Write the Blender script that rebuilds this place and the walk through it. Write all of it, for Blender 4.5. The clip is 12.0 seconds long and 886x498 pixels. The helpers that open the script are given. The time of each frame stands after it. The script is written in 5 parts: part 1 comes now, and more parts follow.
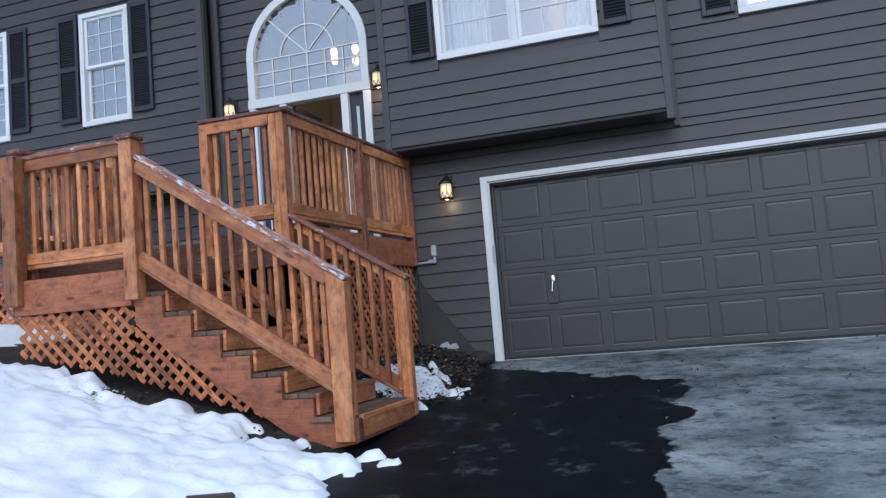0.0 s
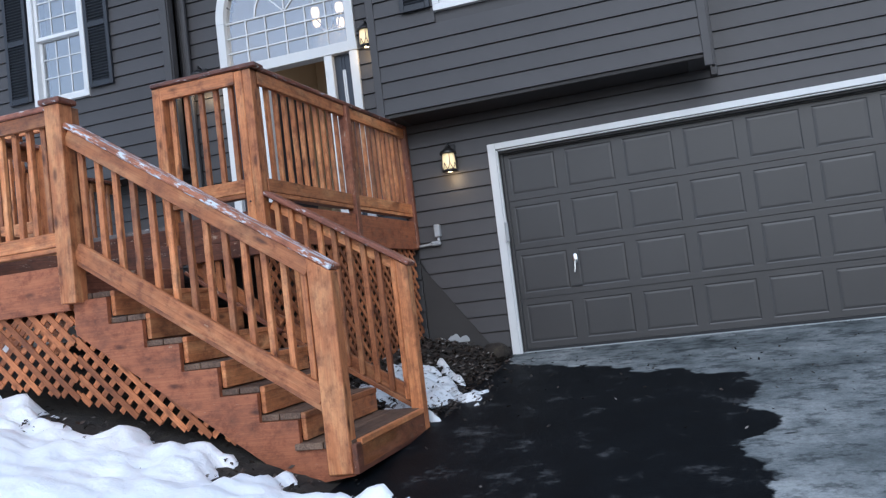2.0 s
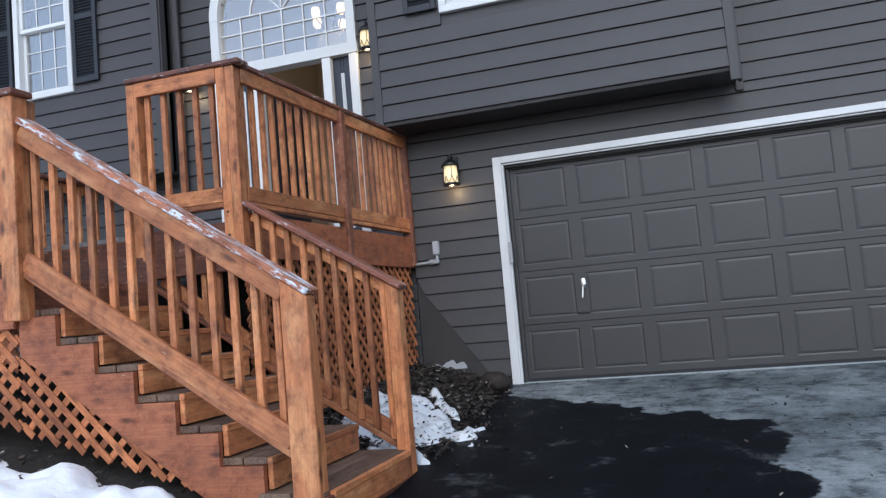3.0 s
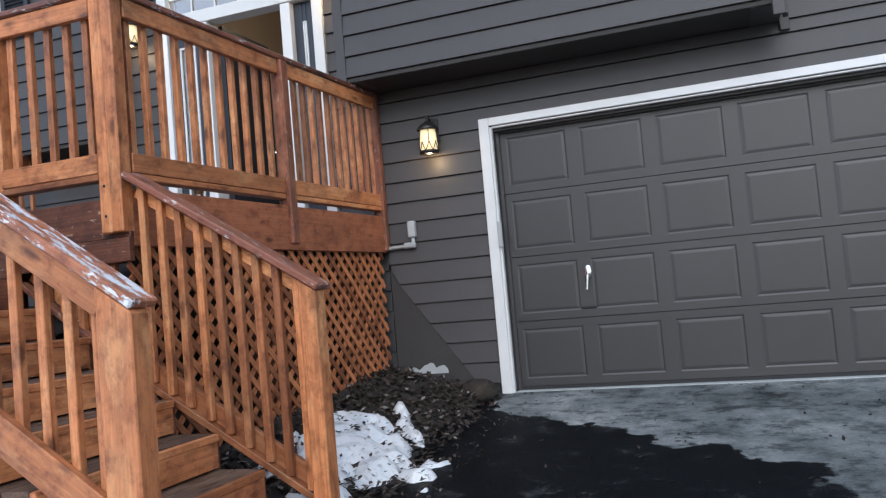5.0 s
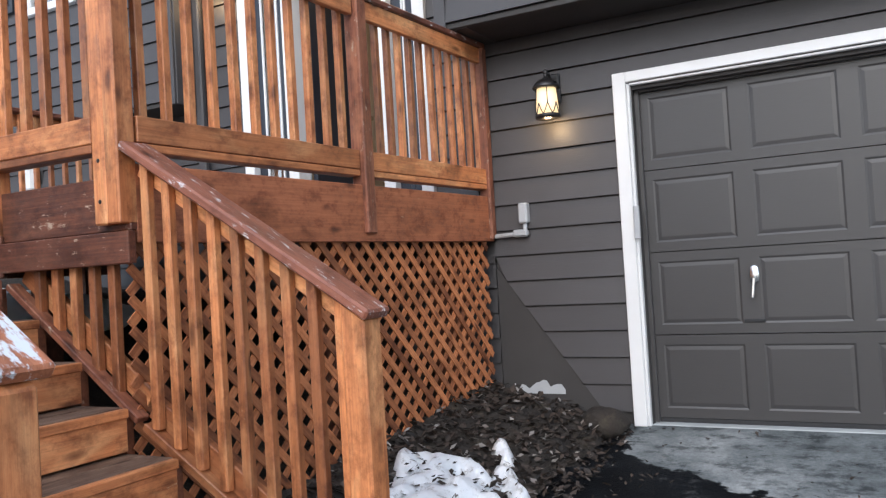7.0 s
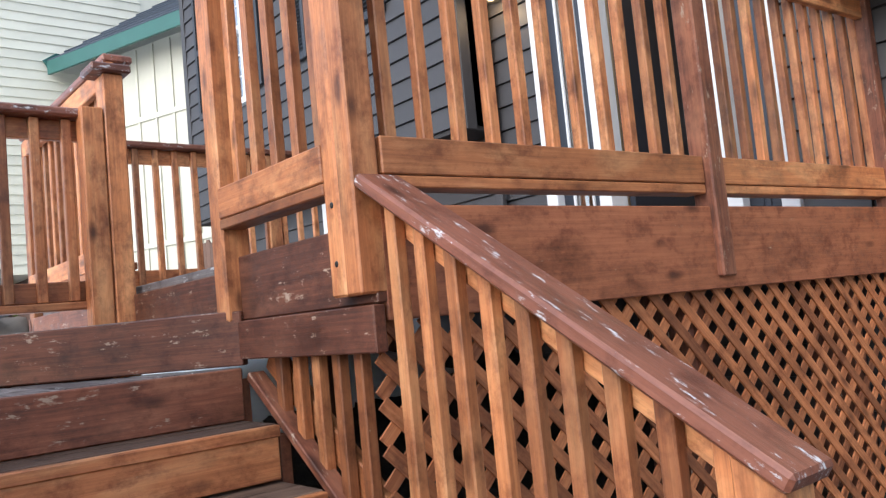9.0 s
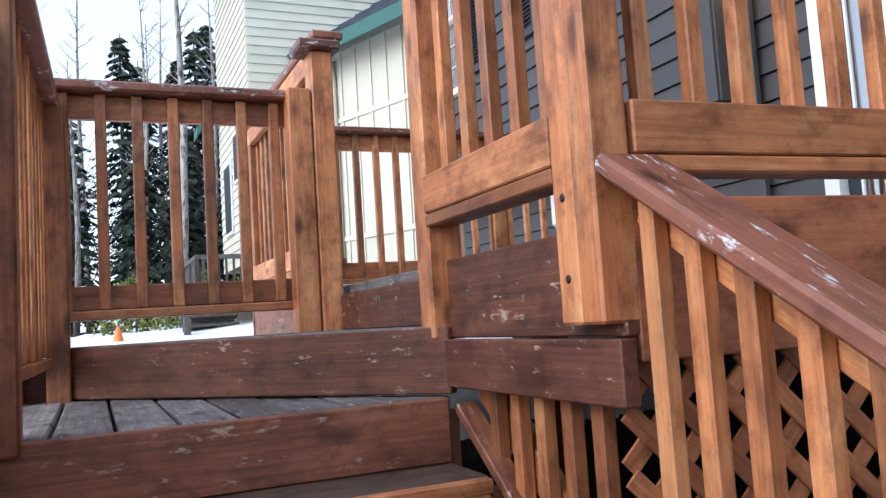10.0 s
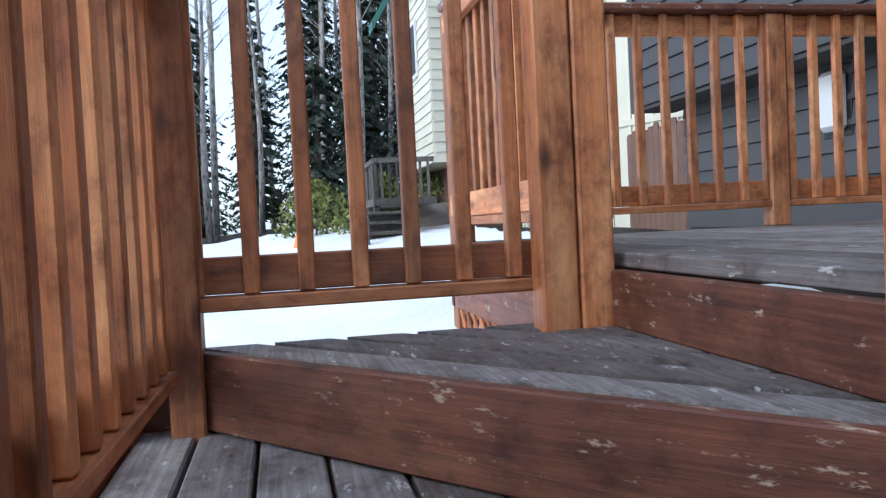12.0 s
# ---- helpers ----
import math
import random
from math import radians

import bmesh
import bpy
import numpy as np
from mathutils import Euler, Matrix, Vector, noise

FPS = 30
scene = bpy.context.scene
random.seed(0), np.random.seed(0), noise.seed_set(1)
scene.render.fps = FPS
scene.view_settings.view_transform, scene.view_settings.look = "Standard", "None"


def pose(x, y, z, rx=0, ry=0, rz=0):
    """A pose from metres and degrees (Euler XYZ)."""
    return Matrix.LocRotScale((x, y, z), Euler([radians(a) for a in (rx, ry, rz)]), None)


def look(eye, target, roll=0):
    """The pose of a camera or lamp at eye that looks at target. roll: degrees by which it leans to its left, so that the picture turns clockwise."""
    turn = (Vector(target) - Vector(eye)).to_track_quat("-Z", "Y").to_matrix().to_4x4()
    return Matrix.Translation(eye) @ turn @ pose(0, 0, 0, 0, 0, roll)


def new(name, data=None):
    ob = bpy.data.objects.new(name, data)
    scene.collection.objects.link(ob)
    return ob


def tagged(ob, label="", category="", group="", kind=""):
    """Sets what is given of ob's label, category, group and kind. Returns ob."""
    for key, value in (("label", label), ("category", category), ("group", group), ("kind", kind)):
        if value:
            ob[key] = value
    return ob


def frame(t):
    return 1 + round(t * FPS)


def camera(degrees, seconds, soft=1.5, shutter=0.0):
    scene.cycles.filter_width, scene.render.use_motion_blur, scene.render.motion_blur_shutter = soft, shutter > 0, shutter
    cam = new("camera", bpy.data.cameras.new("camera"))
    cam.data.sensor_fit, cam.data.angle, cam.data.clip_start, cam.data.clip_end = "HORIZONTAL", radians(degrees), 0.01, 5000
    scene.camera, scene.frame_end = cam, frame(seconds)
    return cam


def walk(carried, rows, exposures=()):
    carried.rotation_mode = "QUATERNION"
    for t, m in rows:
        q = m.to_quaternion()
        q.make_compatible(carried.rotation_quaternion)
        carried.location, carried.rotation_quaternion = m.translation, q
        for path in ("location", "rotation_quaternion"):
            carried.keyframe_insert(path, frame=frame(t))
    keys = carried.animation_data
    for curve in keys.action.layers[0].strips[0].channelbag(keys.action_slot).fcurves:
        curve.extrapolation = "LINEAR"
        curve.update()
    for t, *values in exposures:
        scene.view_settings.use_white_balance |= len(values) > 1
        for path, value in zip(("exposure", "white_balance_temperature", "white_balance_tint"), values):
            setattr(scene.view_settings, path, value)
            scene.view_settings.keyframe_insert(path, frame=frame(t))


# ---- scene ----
cam = camera(57.6, 12.0, soft=1.3)
METRES, EYE, TILT, LEAN, TURN = 7.9, 1.33, 0.0, 0.0, 17.1
ROWS = [
    (0.0, 0.0, 0.0, 0.0, 0.42, 5.11, 4.71),
    (0.5, -0.0084, 0.0324, -0.0035, 0.5, 4.2, 5.3),
    (1.0, -0.0202, 0.0782, 0.0039, -0.21, 4.06, 6.5),
    (1.5, -0.0191, 0.1156, 0.0029, -0.49, 4.04, 7.27),
    (2.0, -0.0113, 0.1578, 0.0101, 0.4, 3.92, 6.92),
    (2.5, -0.0091, 0.1984, 0.0152, 0.95, 4.27, 5.5),
    (3.0, -0.0045, 0.2332, 0.0238, 0.48, 4.77, 5.0),
    (3.5, 0.0179, 0.2778, 0.0277, -0.24, 4.32, 5.62),
    (5.5, 0.0669, 0.4499, 0.0477, 5.22, 2.56, 4.37),
    (6.0, 0.0594, 0.5001, 0.0562, 7.83, 1.7, 3.61),
    (6.5, 0.0568, 0.5377, 0.06, 9.58, 1.17, 3.1),
    (8.5, 0.0095, 0.6846, 0.089, 25.35, 5.15, 5.66),
    (9.0, -0.0091, 0.7171, 0.0893, 33.39, 4.72, 5.53),
    (9.5, -0.0312, 0.7478, 0.0968, 39.61, 4.79, 4.05),
    (10.0, -0.0579, 0.7736, 0.1025, 49.45, 4.92, 3.64),
    (10.5, -0.1041, 0.8063, 0.1034, 54.77, 4.66, 2.4),
    (11.0, -0.1395, 0.8172, 0.104, 55.99, 3.18, 3.33),
    (11.5, -0.1753, 0.8303, 0.1198, 61.99, 1.0, 3.2),
    (12.0, -0.2043, 0.8344, 0.1351, 61.44, -1.89, 2.8),
]
walk(cam, [(t, pose(0, 0, EYE, TILT, LEAN, TURN) @ pose(METRES * x, METRES * y, METRES * z, 90 + pitch, roll, yaw)) for t, x, y, z, yaw, pitch, roll in ROWS],
     [(0.0, 0.3, 5150, 8), (2.5, 0.52, 5350, 8), (3.5, 0.58, 5450, 8), (5.5, 0.78, 5700, 9), (6.5, 0.98, 5850, 10), (8.5, 1.3, 5900, 10), (10.0, 1.06, 5600, 9), (11.0, 1.1, 5450, 8), (12.0, 0.88, 5400, 7)])

# ---------- light ----------
world = bpy.data.worlds.new("sky")
scene.world = world
world.use_nodes = True
wn = world.node_tree.nodes
sky = wn.new("ShaderNodeTexSky")
sky.sky_type, sky.sun_disc = "NISHITA", False
sky.sun_elevation, sky.sun_rotation = radians(30), radians(166)
sky.air_density, sky.dust_density, sky.ozone_density = 1.0, 2.2, 1.5
wn["Background"].inputs["Strength"].default_value = 0.15
cloud = wn.new("ShaderNodeMix")                 # thin bright overcast
cloud.data_type = "RGBA"
cloud.inputs[0].default_value = 0.5
cloud.inputs[7].default_value = (5.6, 5.7, 5.9, 1)
world.node_tree.links.new(sky.outputs["Color"], cloud.inputs[6])
world.node_tree.links.new(cloud.outputs[2], wn["Background"].inputs["Color"])
sun_data = bpy.data.lights.new("sun", "SUN")
sun_data.energy, sun_data.angle, sun_data.color = 0.7, radians(40), (1.0, 0.96, 0.9)
sun = new("sun", sun_data)
sun.matrix_world = look((4, -16, 11), (0, 0, 0))
scene.view_settings.exposure = 0.0

# ---------- materials ----------
def mat_new(name, rough=0.6, metal=0.0):
    m = bpy.data.materials.new(name)
    m.use_nodes = True
    nt = m.node_tree
    b = nt.nodes["Principled BSDF"]
    b.inputs["Roughness"].default_value = rough
    b.inputs["Metallic"].default_value = metal
    return m, nt, b


def nd(nt, kind, **vals):
    n = nt.nodes.new(kind)
    for k, v in vals.items():
        n.inputs[k.replace("_", " ")].default_value = v
    return n


def ramp(nt, src, stops):
    r = nt.nodes.new("ShaderNodeValToRGB")
    e = r.color_ramp.elements
    while len(e) < len(stops):
        e.new(0.5)
    for el, (p, c) in zip(e, stops):
        el.position = p
        el.color = (*c, 1) if len(c) == 3 else c
    nt.links.new(src, r.inputs["Fac"])
    return r.outputs["Color"]


def mix(nt, fac, a, b, mode="MIX"):
    n = nt.nodes.new("ShaderNodeMix")
    n.data_type, n.blend_type = "RGBA", mode
    for sock, v in ((n.inputs[0], fac), (n.inputs[6], a), (n.inputs[7], b)):
        if isinstance(v, (int, float)):
            sock.default_value = v
        elif isinstance(v, tuple):
            sock.default_value = (*v, 1)
        else:
            nt.links.new(v, sock)
    return n.outputs[2]


def coords(nt, scale=(1, 1, 1), shift=True):
    tc = nt.nodes.new("ShaderNodeTexCoord")
    mp = nt.nodes.new("ShaderNodeMapping")
    mp.inputs["Scale"].default_value = scale
    nt.links.new(tc.outputs["Object"], mp.inputs["Vector"])
    if shift:
        oi = nt.nodes.new("ShaderNodeObjectInfo")
        mu = nt.nodes.new("ShaderNodeMath")
        mu.operation = "MULTIPLY"
        mu.inputs[1].default_value = 37.0
        nt.links.new(oi.outputs["Random"], mu.inputs[0])
        nt.links.new(mu.outputs[0], mp.inputs["Location"])
    return mp.outputs["Vector"]


def tex(nt, vec, scale, detail=4.0, rough=0.55, dist=0.0):
    n = nd(nt, "ShaderNodeTexNoise", Scale=scale, Detail=detail, Roughness=rough, Distortion=dist)
    nt.links.new(vec, n.inputs["Vector"])
    return n.outputs["Fac"]


def bump(nt, b, h, strength, dist=0.01):
    n = nd(nt, "ShaderNodeBump", Strength=strength, Distance=dist)
    nt.links.new(h, n.inputs["Height"])
    nt.links.new(n.outputs["Normal"], b.inputs["Normal"])


def rnd(nt):
    return nt.nodes.new("ShaderNodeObjectInfo").outputs["Random"]


def wood(name, dark, mid, light, worn, wear=0.62, rough=0.5, coat=0.0, honey=None):
    """Stained boards: grain runs along the local x axis."""
    m, nt, b = mat_new(name, rough)
    grain = tex(nt, coords(nt, (1.0, 34, 34)), 2.6, 8, 0.66, 0.35)
    fine = tex(nt, coords(nt, (4, 90, 90)), 4.0, 3)
    col = ramp(nt, grain, [(0.22, dark), (0.5, mid), (0.8, light)])
    if honey:                                    # stain rubbed thin to the yellow wood
        thin = ramp(nt, tex(nt, coords(nt, (1.3, 5, 5)), 1.7, 5, 0.6, 0.6), [(0.5, (0, 0, 0)), (0.68, (1, 1, 1))])
        thin = mix(nt, 1.0, thin, (0.75, 0.75, 0.75), "MULTIPLY")
        col = mix(nt, thin, col, mix(nt, 0.35, honey, col))
    tone = ramp(nt, rnd(nt), [(0.0, (0.58, 0.55, 0.54)), (0.5, (1, 1, 1)), (1.0, (1.38, 1.42, 1.42))])
    col = mix(nt, 1.0, col, tone, "MULTIPLY")
    blotch = ramp(nt, tex(nt, coords(nt, (2.2, 4, 4)), 2.2, 8, 0.68), [(0.3, (0.42, 0.38, 0.36)), (0.5, (1, 1, 1)), (0.72, (1.2, 1.17, 1.14))])
    col = mix(nt, 0.85, col, blotch, "MULTIPLY")
    stain = ramp(nt, tex(nt, coords(nt, (5, 7, 7)), 2.0, 9, 0.72), [(0.34, (0.45, 0.34, 0.30)), (0.5, (1, 1, 1)), (0.66, (1.12, 1.12, 1.1))])
    col = mix(nt, 0.8, col, stain, "MULTIPLY")
    vo = nd(nt, "ShaderNodeTexVoronoi", Scale=1.0, Randomness=1.0)
    nt.links.new(coords(nt, (3.2, 9, 9)), vo.inputs["Vector"])
    knot = ramp(nt, vo.outputs["Distance"], [(0.07, (0.16, 0.11, 0.09)), (0.2, (1, 1, 1))])
    col = mix(nt, 0.8, col, knot, "MULTIPLY")
    sc = tex(nt, coords(nt, (3, 9, 9)), 3.5, 8, 0.72)
    scuff = ramp(nt, sc, [(wear, (0, 0, 0)), (wear + 0.06, (1, 1, 1))])
    col = mix(nt, scuff, col, worn)
    nt.links.new(col, b.inputs["Base Color"])
    rr = ramp(nt, blotch, [(0.3, (rough - 0.12,) * 3), (1.0, (rough + 0.15,) * 3)])
    nt.links.new(rr, b.inputs["Roughness"])
    b.inputs["Coat Weight"].default_value = coat
    b.inputs["Coat Roughness"].default_value = 0.35
    hh = mix(nt, 0.5, grain, fine)
    bump(nt, b, hh, 0.35, 0.004)
    return m


WOOD = wood("stained_cedar", (0.23, 0.078, 0.030), (0.41, 0.150, 0.053), (0.56, 0.235, 0.092), (0.50, 0.37, 0.24), 0.67, 0.45, 0.15, (0.70, 0.38, 0.17))
WOODCAP = wood("stained_cap", (0.10, 0.034, 0.02), (0.19, 0.066, 0.038), (0.26, 0.10, 0.06), (0.62, 0.63, 0.64), 0.58, 0.34, 0.2)
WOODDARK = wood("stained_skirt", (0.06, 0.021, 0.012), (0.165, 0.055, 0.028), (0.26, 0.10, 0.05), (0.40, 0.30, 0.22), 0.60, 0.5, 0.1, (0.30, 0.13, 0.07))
SKIRT = wood("stained_stringer", (0.20, 0.066, 0.030), (0.28, 0.094, 0.041), (0.37, 0.138, 0.060), (0.42, 0.3, 0.2), 0.66, 0.5)
TREAD = wood("weathered_tread", (0.09, 0.08, 0.077), (0.20, 0.18, 0.175), (0.33, 0.31, 0.30), (0.5, 0.5, 0.5), 0.60, 0.62)
LATT = wood("lattice_wood", (0.20, 0.06, 0.02), (0.38, 0.135, 0.05), (0.50, 0.21, 0.09), (0.45, 0.33, 0.22), 0.7, 0.6)
STEP = wood("walked_tread", (0.045, 0.026, 0.017), (0.12, 0.075, 0.05), (0.22, 0.15, 0.105), (0.34, 0.32, 0.3), 0.66, 0.55)
WORNCAP = wood("flaking_cap", (0.14, 0.046, 0.024), (0.27, 0.095, 0.045), (0.36, 0.15, 0.08), (0.62, 0.66, 0.71), 0.505, 0.38, 0.15)
GREYWOOD = wood("grey_deck_wood", (0.05, 0.045, 0.04), (0.11, 0.1, 0.09), (0.18, 0.165, 0.15), (0.25, 0.24, 0.23), 0.6, 0.7)


def paint(name, c, rough=0.55, var=0.12, grain=0.15):
    m, nt, b = mat_new(name, rough)
    lo, hi = tuple(v * (1 - var) for v in c), tuple(v * (1 + var) for v in c)
    big = ramp(nt, tex(nt, coords(nt), 1.3, 6, 0.6), [(0.3, lo), (0.7, hi)])
    tone = ramp(nt, rnd(nt), [(0.0, (0.93,) * 3), (1.0, (1.06,) * 3)])
    col = mix(nt, 1.0, big, tone, "MULTIPLY")
    spots = ramp(nt, tex(nt, coords(nt), 22, 8, 0.75), [(0.68, (1, 1, 1)), (0.8, (0.8, 0.79, 0.78))])
    col = mix(nt, 0.7, col, spots, "MULTIPLY")
    nt.links.new(col, b.inputs["Base Color"])
    g = tex(nt, coords(nt, (3, 30, 30)), 5.0, 5)
    bump(nt, b, g, grain, 0.003)
    return m


SIDING = paint("grey_siding", (0.049, 0.046, 0.0475), 0.55, 0.1, 0.3)
FOUND = paint("painted_foundation", (0.036, 0.033, 0.0315), 0.8, 0.14, 0.3)
GARAGE = paint("garage_paint", (0.042, 0.040, 0.040), 0.42, 0.08, 0.12)
WHITE = paint("white_trim", (0.66, 0.66, 0.655), 0.45, 0.05, 0.1)
SHUT = paint("shutter_navy", (0.018, 0.021, 0.028), 0.5, 0.15, 0.1)
DOORPAINT = paint("door_navy", (0.02, 0.024, 0.035), 0.35, 0.1, 0.05)
BEIGE = paint("beige_wall", (0.50, 0.43, 0.34), 0.7, 0.04, 0.05)
CURTAIN = paint("curtain", (0.42, 0.44, 0.48), 0.8, 0.1, 0.3)
CREAM = paint("cream_siding", (0.62, 0.60, 0.49), 0.6, 0.06, 0.1)
GREEN = paint("green_trim", (0.03, 0.12, 0.10), 0.5, 0.1, 0.1)
FENCE = paint("fence_brown", (0.15, 0.085, 0.06), 0.7, 0.25, 0.4)
BLACK = paint("black_metal", (0.012, 0.011, 0.011), 0.4, 0.2, 0.05)
GREYBOX = paint("grey_plastic", (0.36, 0.37, 0.38), 0.45, 0.06, 0.02)
ORANGE = paint("orange_plastic", (0.8, 0.2, 0.03), 0.4, 0.05, 0.02)
CHROME, _, cb = mat_new("worn_chrome", 0.25, 1.0)
cb.inputs["Base Color"].default_value = (0.75, 0.75, 0.74, 1)
RUBBER = paint("door_seal", (0.015, 0.015, 0.016), 0.7, 0.1, 0.05)
ROOF = paint("roof_shingle", (0.06, 0.075, 0.10), 0.8, 0.35, 0.6)
TRUNK = paint("spruce_bark", (0.07, 0.055, 0.045), 0.9, 0.3, 0.8)
STONE = paint("boulder", (0.26, 0.23, 0.2), 0.85, 0.25, 0.8)


def birch():
    m, nt, b = mat_new("aspen_bark", 0.8)
    col = ramp(nt, tex(nt, coords(nt, (7, 7, 2)), 2.0, 7, 0.7), [(0.38, (0.06, 0.055, 0.05)), (0.5, (0.36, 0.33, 0.3)), (0.7, (0.5, 0.47, 0.43))])
    nt.links.new(col, b.inputs["Base Color"])
    return m


def leafmat(name, a, c, pale=None):
    m, nt, b = mat_new(name, 0.75)
    gi = nt.nodes.new("ShaderNodeNewGeometry")
    col = ramp(nt, gi.outputs["Random Per Island"], [(0.0, a), (1.0, c)] if pale is None else [(0.0, a), (0.86, c), (1.0, pale)])
    nt.links.new(col, b.inputs["Base Color"])
    return m


BIRCH = birch()
NEEDLE = leafmat("spruce_needles", (0.012, 0.022, 0.014), (0.045, 0.062, 0.035))
BUSH = leafmat("bush_leaves", (0.05, 0.075, 0.02), (0.26, 0.27, 0.06))
LITTER = leafmat("leaf_litter", (0.006, 0.005, 0.004), (0.055, 0.038, 0.028), (0.26, 0.24, 0.22))


def glassmat():
    m, nt, b = mat_new("window_glass", 0.02)
    out = nt.nodes["Material Output"]
    tr = nt.nodes.new("ShaderNodeBsdfTransparent")
    gl = nd(nt, "ShaderNodeBsdfGlossy", Roughness=0.01)
    lw = nd(nt, "ShaderNodeLayerWeight", Blend=0.5)
    gloss = ramp(nt, lw.outputs["Facing"], [(0.0, (0.24,) * 3), (0.5, (0.38,) * 3), (1.0, (1, 1, 1))])
    mx = nt.nodes.new("ShaderNodeMixShader")
    nt.links.new(gloss, mx.inputs[0])
    nt.links.new(tr.outputs[0], mx.inputs[1])
    nt.links.new(gl.outputs[0], mx.inputs[2])
    nt.links.new(mx.outputs[0], out.inputs["Surface"])
    return m


GLASS = glassmat()


def glow(name, c, s):
    m, nt, b = mat_new(name, 0.4)
    b.inputs["Base Color"].default_value = (*c, 1)
    b.inputs["Emission Color"].default_value = (*c, 1)
    b.inputs["Emission Strength"].default_value = s
    return m


LAMPGLASS = glow("lit_lamp_glass", (1.0, 0.74, 0.38), 0.4)
GLOBE = glow("lit_globe", (1.0, 0.70, 0.36), 1.6)


def snowmat(name="old_snow", lo=0.66, amount=0.6, shade=1.0):
    m, nt, b = mat_new(name, 0.55)
    v = coords(nt, shift=False)
    col = ramp(nt, tex(nt, v, 1.1, 7, 0.65), [(0.3, (0.78 * shade, 0.82 * shade, 0.87 * shade)), (0.6, (0.93 * shade, 0.94 * shade, 0.95 * shade))])
    dirt = ramp(nt, tex(nt, v, 14, 9, 0.8), [(lo, (1, 1, 1)), (lo + 0.1, (0.3, 0.27, 0.23))])
    col = mix(nt, amount, col, dirt, "MULTIPLY")
    nt.links.new(col, b.inputs["Base Color"])
    b.inputs["Subsurface Weight"].default_value = 0.15
    b.inputs["Subsurface Radius"].default_value = (0.05, 0.06, 0.07)
    bump(nt, b, tex(nt, v, 22, 8, 0.7), 0.5, 0.02)
    return m


def soilmat():
    m, nt, b = mat_new("thawed_soil", 0.9)
    v = coords(nt, shift=False)
    col = ramp(nt, tex(nt, v, 5, 9, 0.72), [(0.3, (0.009, 0.007, 0.006)), (0.55, (0.03, 0.023, 0.017)), (0.75, (0.085, 0.07, 0.045))])
    nt.links.new(col, b.inputs["Base Color"])
    bump(nt, b, tex(nt, v, 30, 8, 0.7), 0.9, 0.03)
    return m


def drivemat():
    """Pale worn concrete with one dark wet patch and small puddle stains."""
    m, nt, b = mat_new("driveway", 0.8)
    tc = nt.nodes.new("ShaderNodeTexCoord")
    v = tc.outputs["Object"]
    sep = nt.nodes.new("ShaderNodeSeparateXYZ")
    nt.links.new(v, sep.inputs[0])

    def ma(op, a, c):
        n = nt.nodes.new("ShaderNodeMath")
        n.operation = op
        for s, q in zip(n.inputs, (a, c)):
            if isinstance(q, (int, float)):
                s.default_value = q
            else:
                nt.links.new(q, s)
        return n.outputs[0]
    n1 = tex(nt, v, 1.6, 7, 0.62)
    n2 = tex(nt, v, 3.3, 6, 0.6)
    ex = ma("ADD", ma("SUBTRACT", -0.22, sep.outputs[0]), ma("MULTIPLY", ma("SUBTRACT", n1, 0.5), 0.9))
    ey = ma("ADD", ma("SUBTRACT", ma("ADD", 7.5, ma("MULTIPLY", sep.outputs[0], -0.7)), sep.outputs[1]), ma("MULTIPLY", ma("SUBTRACT", n2, 0.5), 1.1))
    wet = ma("MINIMUM", ex, ey)
    pud = ma("SUBTRACT", ma("SUBTRACT", tex(nt, coords(nt, (2.2, 4.5, 1), False), 1.2, 4, 0.5), 0.66), ma("MULTIPLY", ma("ABSOLUTE", ma("SUBTRACT", sep.outputs[0], 0.1), 0), 0.09))
    wet = ma("MAXIMUM", wet, pud)
    wf = ramp(nt, wet, [(0.0, (0, 0, 0)), (0.035, (1, 1, 1))])
    con = ramp(nt, tex(nt, v, 1.0, 9, 0.7), [(0.34, (0.05, 0.058, 0.06)), (0.5, (0.19, 0.206, 0.208)), (0.66, (0.36, 0.375, 0.37))])
    grit = ramp(nt, tex(nt, v, 45, 8, 0.8), [(0.3, (0.6, 0.6, 0.6)), (0.6, (1.1, 1.1, 1.1))])
    con = mix(nt, 0.8, con, grit, "MULTIPLY")
    blot = ramp(nt, tex(nt, coords(nt, (2.4, 3.2, 1), False), 2.2, 8, 0.74), [(0.5, (1, 1, 1)), (0.60, (0.24, 0.25, 0.26))])
    con = mix(nt, 0.75, con, blot, "MULTIPLY")
    asp = ramp(nt, tex(nt, v, 3.0, 9, 0.75), [(0.35, (0.003, 0.0038, 0.005)), (0.58, (0.006, 0.0075, 0.0095)), (0.66, (0.055, 0.056, 0.058))])
    col = mix(nt, wf, con, asp)
    nt.links.new(col, b.inputs["Base Color"])
    rg = ramp(nt, wf, [(0.0, (0.85,) * 3), (1.0, (0.5,) * 3)])
    nt.links.new(rg, b.inputs["Roughness"])
    b.inputs["Specular IOR Level"].default_value = 0.06
    bump(nt, b, tex(nt, v, 60, 6, 0.7), 0.8, 0.008)
    return m


SNOW, DIRTYSNOW, SOIL, DRIVE = snowmat(lo=0.62), snowmat("dirty_snow", 0.54, 0.85, 0.8), soilmat(), drivemat()

# ---------- building blocks ----------
PLACE = {}
CACHE = {}


def thing(name, at, label, category, group="", kind=""):
    e = new(name)
    e.location = at
    PLACE[e] = Matrix.Translation(at)
    return tagged(e, label, category, group, kind)


